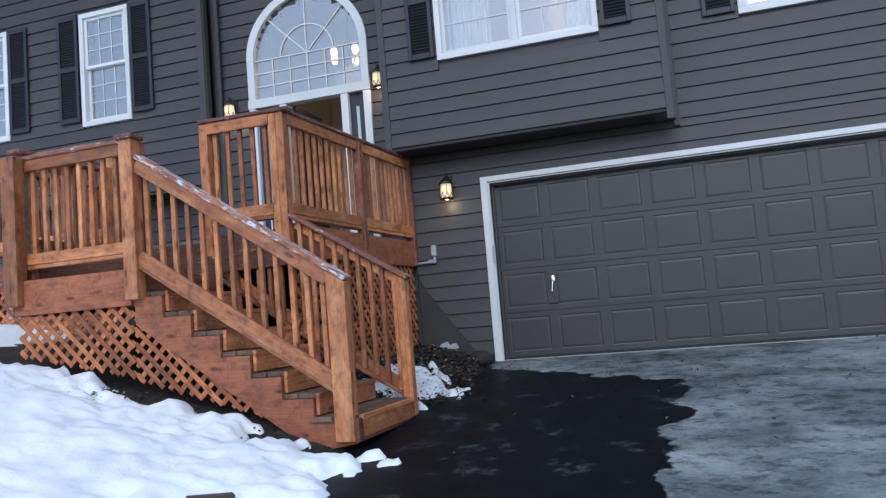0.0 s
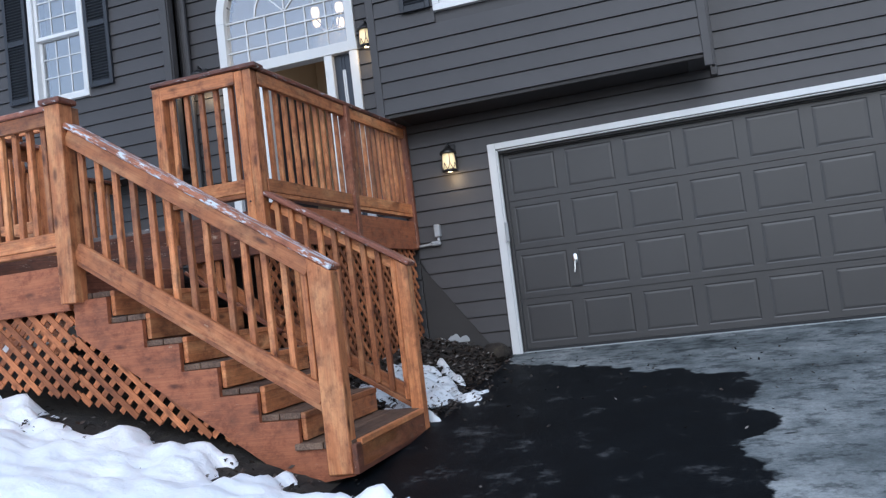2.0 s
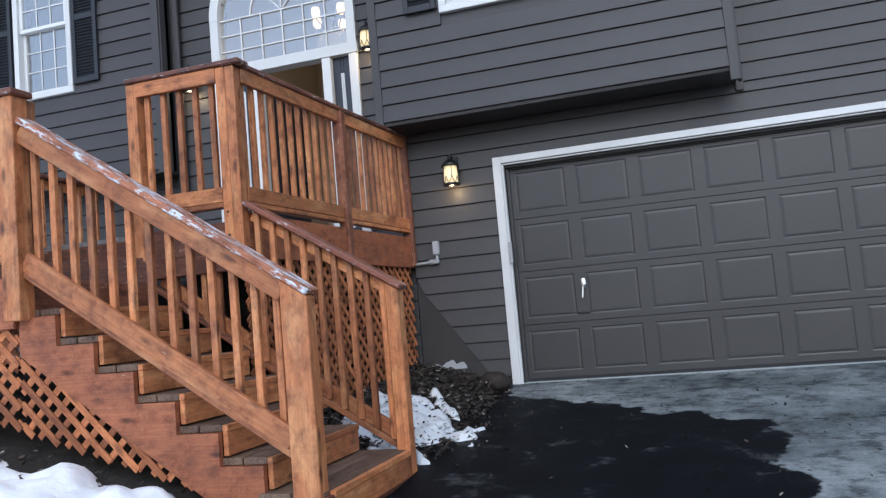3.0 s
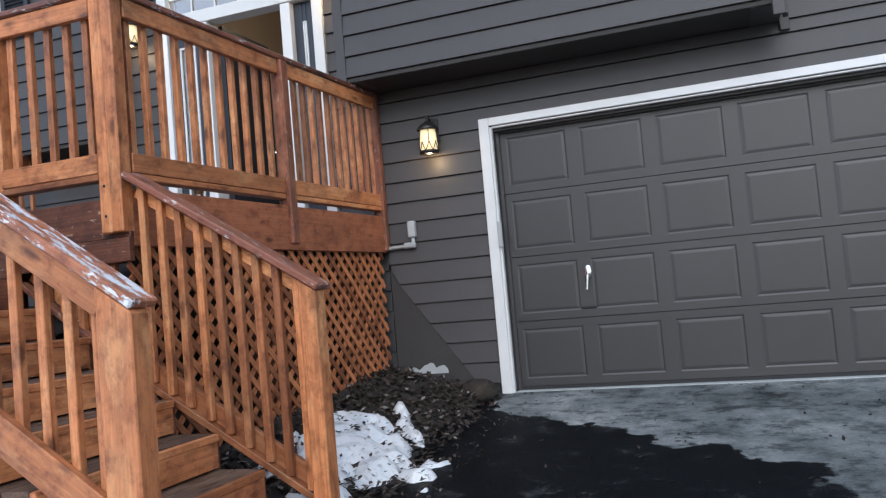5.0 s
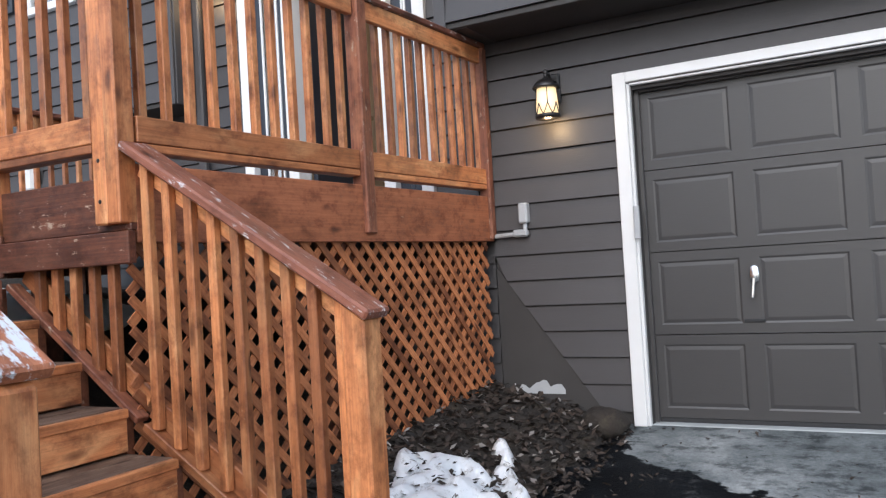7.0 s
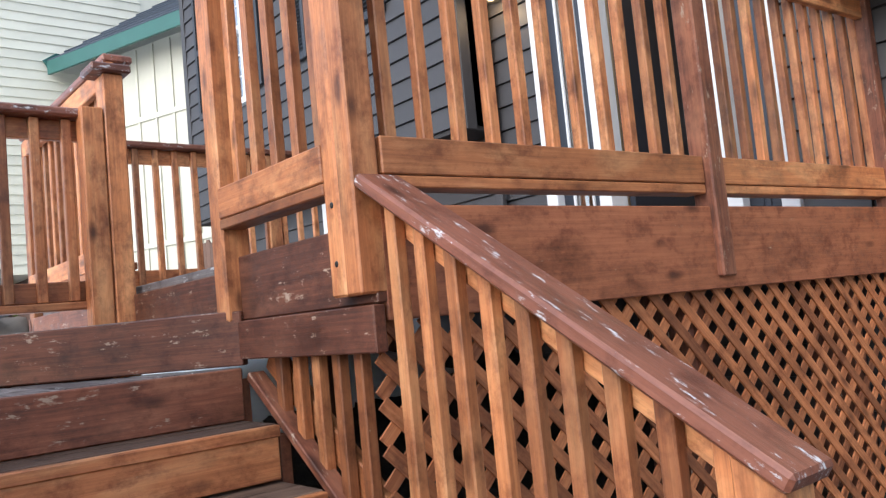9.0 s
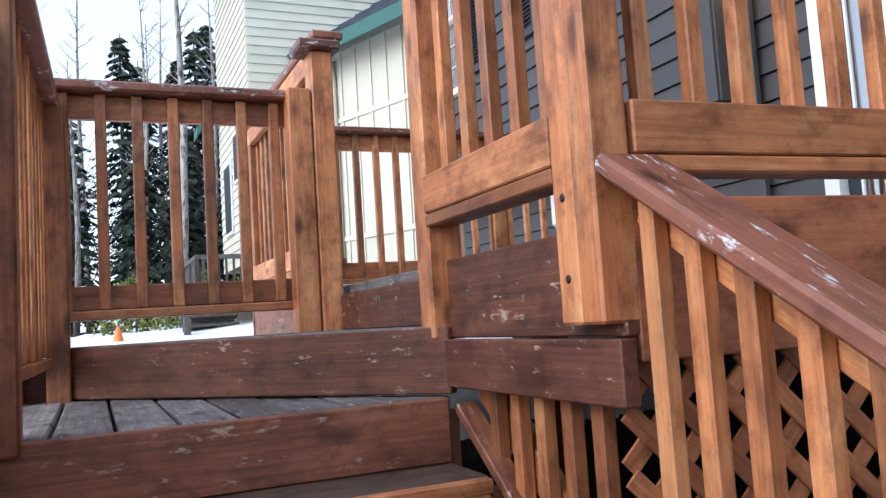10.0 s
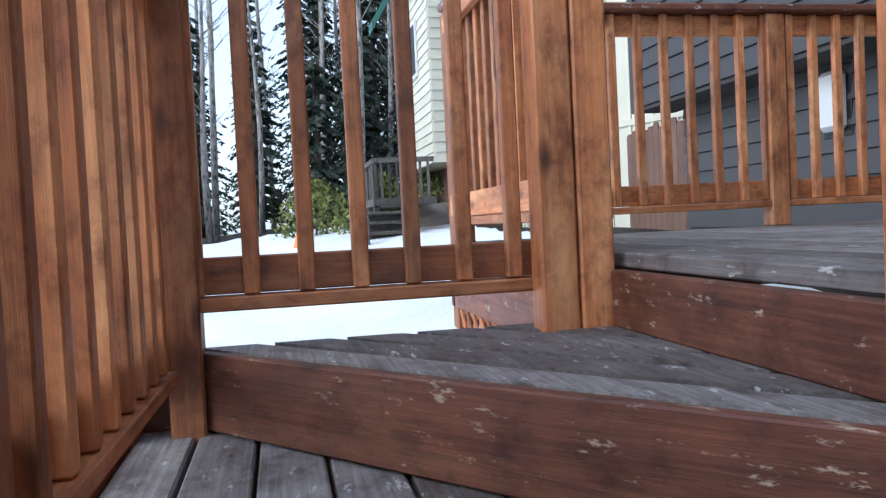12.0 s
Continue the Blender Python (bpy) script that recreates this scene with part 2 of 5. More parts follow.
def mesh_of(bm, name):
    me = bpy.data.meshes.new(name)
    bm.to_mesh(me)
    bm.free()
    return me


def part(name, bm, material, parent=None, label="", m=Matrix()):
    me = bm if isinstance(bm, bpy.types.Mesh) else mesh_of(bm, name)
    if not me.materials:
        me.materials.append(material)
    ob = new(name, me)
    ob.matrix_basis = m
    PLACE[ob] = m
    if parent is not None:
        ob.parent = parent
        ob.matrix_parent_inverse = PLACE[parent].inverted()
    return tagged(ob, label)


def bar_mesh(l, w, h, material, bev=0.004):
    key = (round(l, 3), round(w, 3), round(h, 3), material.name, bev)
    if key not in CACHE:
        bm = bmesh.new()
        bmesh.ops.create_cube(bm, size=1, matrix=Matrix.Diagonal((l, w, h, 1)))
        if bev:
            bmesh.ops.bevel(bm, geom=bm.edges[:], offset=min(bev, w * 0.3, h * 0.3), segments=1, affect="EDGES")
        CACHE[key] = mesh_of(bm, "bar")
        CACHE[key].materials.append(material)
    return CACHE[key]


def along(p0, p1, up=(0, 0, 1)):
    """A pose in the middle of p0 and p1, local x along them and local z near up."""
    p0, p1 = Vector(p0), Vector(p1)
    x = (p1 - p0).normalized()
    y = Vector(up).cross(x).normalized()
    z = x.cross(y)
    r = Matrix((x, y, z)).transposed().to_4x4()
    return Matrix.Translation((p0 + p1) / 2) @ r, (p1 - p0).length


def board(name, p0, p1, w, h, material, parent=None, label="", up=(0, 0, 1), bev=0.004):
    m, l = along(p0, p1, up)
    return part(name, bar_mesh(l, w, h, material, bev), material, parent, label, m)


def block(name, lo, hi, material, parent=None, label="", bev=0.004):
    """A bevelled box between two corners; its longest side is the local x axis."""
    lo, hi = Vector(lo), Vector(hi)
    c, d = (lo + hi) / 2, hi - lo
    if d.z >= d.x and d.z >= d.y:
        return board(name, (c.x, c.y, lo.z), (c.x, c.y, hi.z), d.x, d.y, material, parent, label, (0, 1, 0), bev)
    if d.x >= d.y:
        return board(name, (lo.x, c.y, c.z), (hi.x, c.y, c.z), d.y, d.z, material, parent, label, bev=bev)
    return board(name, (c.x, lo.y, c.z), (c.x, hi.y, c.z), d.x, d.z, material, parent, label, bev=bev)


def solid(points, faces):
    bm = bmesh.new()
    vs = [bm.verts.new(p) for p in points]
    for f in faces:
        bm.faces.new([vs[i] for i in f])
    bmesh.ops.recalc_face_normals(bm, faces=bm.faces[:])
    return bm


def prism(outline, axis, a, b):
    """A flat outline of (u, v) pushed along an axis from a to b."""
    n = len(outline)
    put = {"x": lambda u, v, w: (w, u, v), "y": lambda u, v, w: (u, w, v), "z": lambda u, v, w: (u, v, w)}[axis]
    pts = [put(u, v, a) for u, v in outline] + [put(u, v, b) for u, v in outline]
    faces = [tuple(range(n)), tuple(range(n, 2 * n))] + [(i, (i + 1) % n, n + (i + 1) % n, n + i) for i in range(n)]
    return solid(pts, faces)


def lathe(profile, seg=16, caps=True):
    bm = bmesh.new()
    rings = [[bm.verts.new((r * math.cos(2 * math.pi * i / seg), r * math.sin(2 * math.pi * i / seg), z)) for i in range(seg)] for r, z in profile]
    for a, b in zip(rings, rings[1:]):
        for i in range(seg):
            f = bm.faces.new((a[i], a[(i + 1) % seg], b[(i + 1) % seg], b[i]))
            f.smooth = True
    if caps:
        bm.faces.new(rings[0][::-1]), bm.faces.new(rings[-1])
    return bm


def tube(points, radii, seg=6):
    bm = bmesh.new()
    prev = None
    for i, p in enumerate(points):
        p = Vector(p)
        d = (Vector(points[min(i + 1, len(points) - 1)]) - Vector(points[max(i - 1, 0)])).normalized()
        a = d.orthogonal().normalized()
        c = d.cross(a)
        ring = [bm.verts.new(p + radii[i] * (a * math.cos(2 * math.pi * k / seg) + c * math.sin(2 * math.pi * k / seg))) for k in range(seg)]
        if prev:
            best = min(range(seg), key=lambda s: (ring[s].co - prev[0].co).length)
            ring = ring[best:] + ring[:best]
            for k in range(seg):
                f = bm.faces.new((prev[k], prev[(k + 1) % seg], ring[(k + 1) % seg], ring[k]))
                f.smooth = True
        else:
            bm.faces.new(ring[::-1])
        prev = ring
    bm.faces.new(prev)
    return bm


# ---------- ground ----------
def clamp(v, a, b):
    return max(a, min(b, v))


def soil_z(x, y):
    z = 0.083 * clamp(y, -30, 9.6)
    s = max(0.0, -2.5 - x)
    z += 0.27 * min(s, 3.3) + 0.12 * clamp(s - 3.3, 0, 3) + 0.03 * clamp(s - 6.3, 0, 25)
    return z


def sheet(xs, ys, height):
    bm = bmesh.new()
    g = [[bm.verts.new((x, y, height(x, y))) for y in ys] for x in xs]
    for i in range(len(xs) - 1):
        for j in range(len(ys) - 1):
            f = bm.faces.new((g[i][j], g[i + 1][j], g[i + 1][j + 1], g[i][j + 1]))
            f.smooth = True
    return bm


def span(a, b, step):
    n = max(1, round((b - a) / step))
    return [a + (b - a) * i / n for i in range(n + 1)]


def ground_z(x, y):
    n = 0.10 * math.exp(-((x + 3.0) / 0.4) ** 2 - ((y - 9.1) / 0.4) ** 2) + 0.05 * noise.noise((x * 14, y * 14, 9)) * (1 if y > 6.8 else 0.3)
    n += noise.noise((x * 1.7, y * 1.7, 0)) * 0.04 + noise.noise((x * 6, y * 6, 3)) * 0.015
    return soil_z(x, y) + (n if x < -2.5 else 0) - (0.02 if x > -2.62 else 0)


gx = [-900, -300, -120, -70, -45] + span(-35, -11, 1.5) + span(-10.5, -3.9, 0.2) + span(-3.85, -2.3, 0.045) + span(-2.2, 4, 0.3) + [6, 10, 20, 60, 200, 900]
gy = [-900, -300, -100, -50] + span(-30, -3, 2) + span(-2, 6.7, 0.2) + span(6.75, 9.7, 0.045) + span(9.8, 11, 0.2) + [14, 20, 30, 60, 200, 900]
tagged(part("ground", sheet(gx, gy, ground_z), SOIL), "dark thawed soil with old grass and leaf litter", "ground", kind="structure")
dx, dy = [-2.56, -2.3, -2.0, -1, 0, 1, 2, 3, 6, 9], [-30, -20, -10, -5, 0, 3, 6, 8, 9.64]
tagged(part("driveway", sheet(dx, dy, lambda x, y: soil_z(-2, y)), DRIVE), "worn pale concrete driveway with a dark wet patch", "driveway", kind="structure")

# ---------- house ----------
ROW = 0.175


def siding(parent, x0, x1, z0, z1, y, gaps=(), cut=None):
    """Lap boards on a wall that faces -y; gaps are functions of a row's z range that give the x range left free."""
    z = z0
    while z < z1 - 0.05:
        top = min(z + ROW, z1)
        runs = [(x0 if cut is None else max(x0, cut(z + ROW * 0.5)), x1)]
        for gap in gaps:
            g = gap(z, top)
            if g:
                runs = [r for a, b in runs for r in ((a, min(b, g[0])), (max(a, g[1]), b)) if r[1] - r[0] > 0.02]
        for a, b in runs:
            key = ("lap", round(b - a, 3), round(top - z, 3))
            if key not in CACHE:
                h = top - z
                CACHE[key] = mesh_of(prism([(-0.034, -h / 2 + 0.009), (-0.003, -h / 2 + 0.009), (-0.003, h / 2), (-0.016, h / 2)], "x", -(b - a) / 2, (b - a) / 2), "lap_board")
                CACHE[key].materials.append(SIDING)
            if cut and a > x0 + 0.01:            # end sawn along the slope
                lo, hi = max(x0, cut(z)), max(x0, cut(top))
                prof = [(-0.034, z + 0.009), (-0.003, z + 0.009), (-0.003, top), (-0.016, top)]
                ends = [lo, lo, hi, hi]
                pts = [(e, y + u, v) for e, (u, v) in zip(ends, prof)] + [(b, y + u, v) for u, v in prof]
                part("lap_board", solid(pts, [(0, 1, 2, 3), (4, 5, 6, 7), (0, 1, 5, 4), (1, 2, 6, 5), (2, 3, 7, 6), (3, 0, 4, 7)]), SIDING, parent)
                continue
            part("lap_board", CACHE[key], SIDING, parent, m=Matrix.Translation(((a + b) / 2, y, (z + top) / 2)))
        z += ROW


def rect_gap(x0, x1, z0, z1):
    return lambda a, b: (x0, x1) if b > z0 + 0.01 and a < z1 - 0.01 else None


def wall_with_holes(name, x0, x1, z0, z1, y0, y1, holes, material, label, under=None):
    """A thick wall facing -y with rectangular openings, as one mesh."""
    xs = sorted({x0, x1, *(h[0] for h in holes), *(h[1] for h in holes)})
    zs = sorted({z0, z1, *(h[2] for h in holes), *(h[3] for h in holes)})
    bm = bmesh.new()
    solidcell = {}
    for i in range(len(xs) - 1):
        for k in range(len(zs) - 1):
            cx, cz = (xs[i] + xs[i + 1]) / 2, (zs[k] + zs[k + 1]) / 2
            solidcell[i, k] = not any(h[0] < cx < h[1] and h[2] < cz < h[3] for h in holes)

    def quad(*p):
        bm.faces.new([bm.verts.new(q) for q in p])
    for (i, k), s in solidcell.items():
        if not s:
            continue
        a, b, c, d = xs[i], xs[i + 1], zs[k], zs[k + 1]
        quad((a, y0, c), (b, y0, c), (b, y0, d), (a, y0, d))
        quad((a, y1, c), (a, y1, d), (b, y1, d), (b, y1, c))
        if not solidcell.get((i - 1, k)):
            quad((a, y0, c), (a, y0, d), (a, y1, d), (a, y1, c))
        if not solidcell.get((i + 1, k)):
            quad((b, y0, c), (b, y1, c), (b, y1, d), (b, y0, d))
        if not solidcell.get((i, k - 1)):
            quad((a, y0, c), (a, y1, c), (b, y1, c), (b, y0, c))
        if not solidcell.get((i, k + 1)):
            quad((a, y0, d), (b, y0, d), (b, y1, d), (a, y1, d))
    return tagged(part(name, bm, material), label, "wall", kind="structure")


TOPZ = 7.4
GY, BY, LY, EY = 9.58, 9.12, 9.35, 9.62       # garage wall, bay, wing, entry
LX = -6.05                                      # wing's inner corner
WINS_L = [(-8.08, -7.24, 4.5, 6.16), (-10.23, -9.39, 4.5, 6.16)]
WIN_B = (-2.67, -0.74, 4.45, 5.95)
WIN_3 = (0.79, 2.3, 4.51, 5.95)
AX0, AX1 = -5.52, -3.78                         # entry unit
ACX, AR, ASZ, AZ0 = (AX0 + AX1) / 2, (AX1 - AX0) / 2, 5.08, 4.44
DECK = 2.30


def inner(w, e=0.06):
    return (w[0] + e, w[1] - e, w[2] + e, w[3] - e)


# thick walls behind the boards
arch_steps = [(ACX - math.sqrt(max(0, (AR - 0.06) ** 2 - (i * 0.1) ** 2)), ACX + math.sqrt(max(0, (AR - 0.06) ** 2 - (i * 0.1) ** 2)), ASZ + (i - 1) * 0.1, ASZ + i * 0.1) for i in range(1, 9)]
wing = wall_with_holes("wall_wing", -11.0, LX - 0.02, 3.42, TOPZ, LY + 0.012, LY + 0.2, [inner(w) for w in WINS_L], SIDING, "dark grey lap siding wall of the overhanging wing")
wing_low = wall_with_holes("wall_wing_lower", -10.7, LX + 0.05, 0.6, 3.44, GY + 0.16, GY + 0.36, [], SIDING, "dark grey lap siding wall below the overhang")
entry = wall_with_holes("wall_entry", LX - 0.02, -3.30, 1.0, TOPZ, EY + 0.012, EY + 0.17, [(AX0 + 0.05, AX1 - 0.05, DECK, ASZ)] + arch_steps, SIDING, "dark grey lap siding wall round the arched entry")
garage_wall = wall_with_holes("wall_garage", -3.30, 7.5, 0.5, 3.48, GY + 0.014, GY + 0.2, [(-2.28, 2.62, 0.4, 2.94)], FOUND, "dark grey lap siding wall round the garage door")
upper = wall_with_holes("wall_upper", -0.02, 7.5, 3.42, TOPZ, GY + 0.012, GY + 0.2, [inner(WIN_3)], SIDING, "dark grey lap siding wall above the garage")
bay = wall_with_holes("wall_bay", -3.40, -0.04, 3.46, TOPZ, BY + 0.012, BY + 0.2, [inner(WIN_B)], SIDING, "dark grey lap siding wall of the projecting bay")
for nm, lo, hi in (("wall_wing_return", (LX - 0.22, LY + 0.014, 3.42), (LX - 0.02, EY + 0.1, TOPZ)), ("wall_bay_return", (-0.24, BY + 0.014, 3.42), (-0.04, GY + 0.1, TOPZ)),
                   ("wall_bay_return_west", (-3.40, BY + 0.014, 3.42), (-3.20, EY + 0.1, TOPZ)), ("wall_west", (-11.0, LY + 0.2, 3.42), (-10.8, 18, TOPZ)), ("wall_west_lower", (-10.7, GY + 0.36, 0.6), (-10.5, 18, 3.42)),
                   ("wall_east", (7.3, GY + 0.2, 0.4), (7.5, 18, TOPZ)), ("wall_back", (-11.0, 18, 0.4), (7.5, 18.2, TOPZ))):
    tagged(block(nm, lo, hi, SIDING), "dark grey painted outer wall", "wall", kind="structure")
tagged(block("floor_bay", (-3.2, BY + 0.2, 3.462), (-0.24, 9.86, 3.479), BEIGE), "floor inside the bay", "floor", kind="structure")
tagged(block("bay_soffit", (-3.41, BY - 0.005, 3.425), (-0.03, GY + 0.01, 3.46), FOUND), "dark grey underside of the projecting bay", "soffit", kind="structure")
tagged(block("wing_soffit", (-11.01, LY - 0.005, 3.385), (LX - 0.02, GY + 0.2, 3.42), FOUND), "dark grey underside of the overhanging wing", "soffit", kind="structure")
tagged(block("roof", (-11.6, 8.5, TOPZ), (8.1, 18.7, TOPZ + 0.25), ROOF), "dark shingled roof slab over the house", "roof", kind="structure")
tagged(block("floor_wing", (-10.8, 9.85, 3.3), (-6.05, 18, 3.385), BEIGE), "upper floor inside the wing", "floor", kind="structure")
tagged(block("floor_upper", (-3.28, 9.85, 3.3), (7.3, 18, 3.385), BEIGE), "upper floor inside the house", "floor", kind="structure")

# corner boards
for nm, lo, hi in (("trim", (LX - 0.10, LY - 0.026, 3.385), (LX + 0.0, LY + 0.01, TOPZ)), ("trim", (LX - 0.018, LY - 0.004, 3.385), (LX + 0.014, LY + 0.10, TOPZ)), ("trim", (LX - 0.01, EY - 0.05, 2.3), (LX + 0.05, EY + 0.01, TOPZ)),
                   ("trim", (-3.425, BY - 0.026, 3.42), (-3.34, BY + 0.01, TOPZ)), ("trim", (-0.10, BY - 0.026, 3.34), (-0.02, BY + 0.01, TOPZ)), ("trim", (-0.036, BY - 0.004, 3.34), (-0.004, BY + 0.09, TOPZ)),
                   ("trim", (-0.036, GY - 0.055, 3.34), (0.03, GY + 0.01, TOPZ)), ("trim", (-11.03, LY - 0.026, 3.385), (-10.93, LY + 0.01, TOPZ))):
    tagged(block(nm, lo, hi, SIDING), "dark grey painted corner board", "trim", kind="structure")
# downpipe in the entry corner
pipe = thing("downspout", (LX + 0.09, EY - 0.08, 2.3), "dark grey painted metal downspout in the wall corner", "downspout")
block("pipe", (LX + 0.055, EY - 0.11, 2.36), (LX + 0.125, EY - 0.05, TOPZ), SIDING, pipe, bev=0.012)
board("outlet", (LX + 0.09, EY - 0.09, 2.42), (LX + 0.09, EY - 0.3, 2.36), 0.07, 0.06, SIDING, pipe)


# ---------- windows ----------
def sash(parent, x0, x1, z0, z1, y, cols, rows, f=0.045):
    for a, b in (((x0, z0), (x1, z0 + f)), ((x0, z1 - f), (x1, z1)), ((x0, z0 + f), (x0 + f, z1 - f)), ((x1 - f, z0 + f), (x1, z1 - f))):
        block("sash_rail", (a[0], y, a[1]), (b[0], y + 0.04, b[1]), WHITE, parent)
    pane = part("pane", prism([(x0 + f, z0 + f), (x1 - f, z0 + f), (x1 - f, z1 - f), (x0 + f, z1 - f)], "y", y + 0.018, y + 0.022), GLASS, parent, "clear window glass")
    pane.visible_shadow = False
    for i in range(1, cols):
        x = x0 + f + (x1 - x0 - 2 * f) * i / cols
        block("muntin", (x - 0.007, y + 0.008, z0 + f), (x + 0.007, y + 0.016, z1 - f), WHITE, parent, bev=0.002)
    for k in range(1, rows):
        z = z0 + f + (z1 - z0 - 2 * f) * k / rows
        block("muntin", (x0 + f, y + 0.0065, z - 0.007), (x1 - f, y + 0.0175, z + 0.007), WHITE, parent, bev=0.002)


def window(name, w, y, halves, cols, rows, label):
    x0, x1, z0, z1 = w
    t = thing(name, ((x0 + x1) / 2, y, z0), label, "window", kind="structure")
    f = 0.07
    for a, b in (((x0, z0), (x1, z0 + f)), ((x0, z1 - f), (x1, z1)), ((x0, z0 + f), (x0 + f, z1 - f)), ((x1 - f, z0 + f), (x1, z1 - f))):
        block("window_frame", (a[0], y - 0.045, a[1]), (b[0], y + 0.10, b[1]), WHITE, t)
    if halves == "stack":
        zm = (z0 + z1) / 2 + 0.03
        sash(t, x0 + f, x1 - f, zm - 0.02, z1 - f, y - 0.01, cols, rows)
        sash(t, x0 + f, x1 - f, z0 + f, zm + 0.02, y + 0.035, cols, rows)
    else:
        xm = (x0 + x1) / 2
        block("mullion", (xm - 0.035, y - 0.03, z0 + f), (xm + 0.035, y + 0.10, z1 - f), WHITE, t)
        sash(t, x0 + f, xm - 0.035, z0 + f, z1 - f, y, cols, rows)
        sash(t, xm + 0.035, x1 - f, z0 + f, z1 - f, y, cols, rows)
    return t


for i, w in enumerate(WINS_L):
    window("window_%d" % (i + 1), w, LY, "stack", 3, 3, "white framed double hung window with grilles")
window("window_3", WIN_B, BY, "side", 3, 4, "wide white framed twin window with grilles and curtains")
window("window_4", WIN_3, GY, "side", 3, 4, "white framed window with grilles above the garage")


def shutter_mesh_parts(x0, x1, z0, z1, y):
    t = thing("shutter", ((x0 + x1) / 2, y, z0), "dark navy louvred shutter fixed beside a window", "shutter", "window shutters")
    f = 0.05
    yb = y - 0.022
    for a, b in (((x0, z0), (x0 + f, z1)), ((x1 - f, z0), (x1, z1)), ((x0 + f, z0), (x1 - f, z0 + 0.07)), ((x0 + f, z1 - 0.07), (x1 - f, z1)), ((x0 + f, (z0 + z1) / 2 - 0.035), (x1 - f, (z0 + z1) / 2 + 0.035))):
        block("stile", (a[0], yb - 0.035, a[1]), (b[0], yb + 0.004, b[1]), SHUT, t)
    block("backing", (x0 + f, yb - 0.006, z0 + 0.07), (x1 - f, yb + 0.003, z1 - 0.07), SHUT, t, bev=0)
    for za, zb in ((z0 + 0.07, (z0 + z1) / 2 - 0.035), ((z0 + z1) / 2 + 0.035, z1 - 0.07)):
        n = int((zb - za) / 0.038)
        for k in range(n):
            z = za + (k + 0.5) * (zb - za) / n
            me = bar_mesh(x1 - x0 - 2 * f, 0.034, 0.008, SHUT, 0)
            part("louvre", me, SHUT, t, m=Matrix.Translation(((x0 + x1) / 2, yb - 0.016, z)) @ Matrix.Rotation(radians(38), 4, "X"))


for x0, x1, z0, z1, y in ((-8.47, -8.11, 4.58, 6.16, LY), (-7.22, -6.87, 4.58, 6.16, LY), (-9.37, -9.02, 4.58, 6.16, LY), (-10.6, -10.25, 4.58, 6.16, LY),
                          (-3.03, -2.70, 4.5, 5.95, BY), (-0.71, -0.37, 4.5, 5.95, BY), (0.40, 0.76, 4.55, 5.95, GY)):
    shutter_mesh_parts(x0, x1, z0, z1, y)

# curtains and rooms behind the glass
for x0, x1 in ((-2.6, -2.05), (-1.15, -0.8)):
    cu = thing("curtain", ((x0 + x1) / 2, BY + 0.3, 3.48), "sheer pale grey curtain hanging behind the glass", "curtain")
    pts = [(x0 + (x1 - x0) * i / 24, BY + 0.32 + 0.03 * math.sin(i * 1.7)) for i in range(25)]
    part("cloth", prism(pts + [(a, b + 0.008) for a, b in reversed(pts)], "z", 3.48, 6.3), CURTAIN, cu)
for nm, lo, hi in (("wall_room_back", (-3.18, 12.6, 3.39), (7.2, 12.7, TOPZ)), ("wall_foyer_back", (-6.4, 13.2, 2.0), (-3.2, 13.3, TOPZ)), ("wall_foyer_west", (-6.05, 9.80, 2.0), (-5.95, 13.2, TOPZ)),
                   ("wall_foyer_east", (-3.38, 9.80, 2.0), (-3.28, 13.2, TOPZ)), ("wall_wing_back", (-10.7, 12.4, 3.39), (-6.1, 12.5, TOPZ)), ("floor_foyer", (-5.95, 9.66, 2.2), (-3.38, 13.2, 2.29))):
    tagged(block(nm, lo, hi, BEIGE), "plain beige painted inner wall", "wall", kind="structure")
tagged(block("ceiling", (-10.8, 9.7, 6.9), (7.3, 17.9, 7.0), BEIGE), "plain ceiling inside the house", "ceiling", kind="structure")

# ---------- arched entry ----------
ent = thing("window_arch", (ACX, EY, AZ0), "white framed half round window with grilles over the entry", "window", kind="structure")


def arc_band(r0, r1, y0, y1, a0=0, a1=180, n=36):
    o = [(ACX + r1 * math.cos(radians(a0 + (a1 - a0) * i / n)), ASZ + r1 * math.sin(radians(a0 + (a1 - a0) * i / n))) for i in range(n + 1)]
    q = [(ACX + r0 * math.cos(radians(a0 + (a1 - a0) * i / n)), ASZ + r0 * math.sin(radians(a0 + (a1 - a0) * i / n))) for i in range(n + 1)]
    bm = bmesh.new()
    for i in range(n):
        quad = [o[i], o[i + 1], q[i + 1], q[i]]
        f = [bm.verts.new((u, y0, v)) for u, v in quad]
        b = [bm.verts.new((u, y1, v)) for u, v in quad]
        bm.faces.new(f), bm.faces.new(b[::-1])
        bm.faces.new((f[0], b[0], b[1], f[1])), bm.faces.new((f[2], b[2], b[3], f[3]))
    bmesh.ops.recalc_face_normals(bm, faces=bm.faces[:])
    return bm


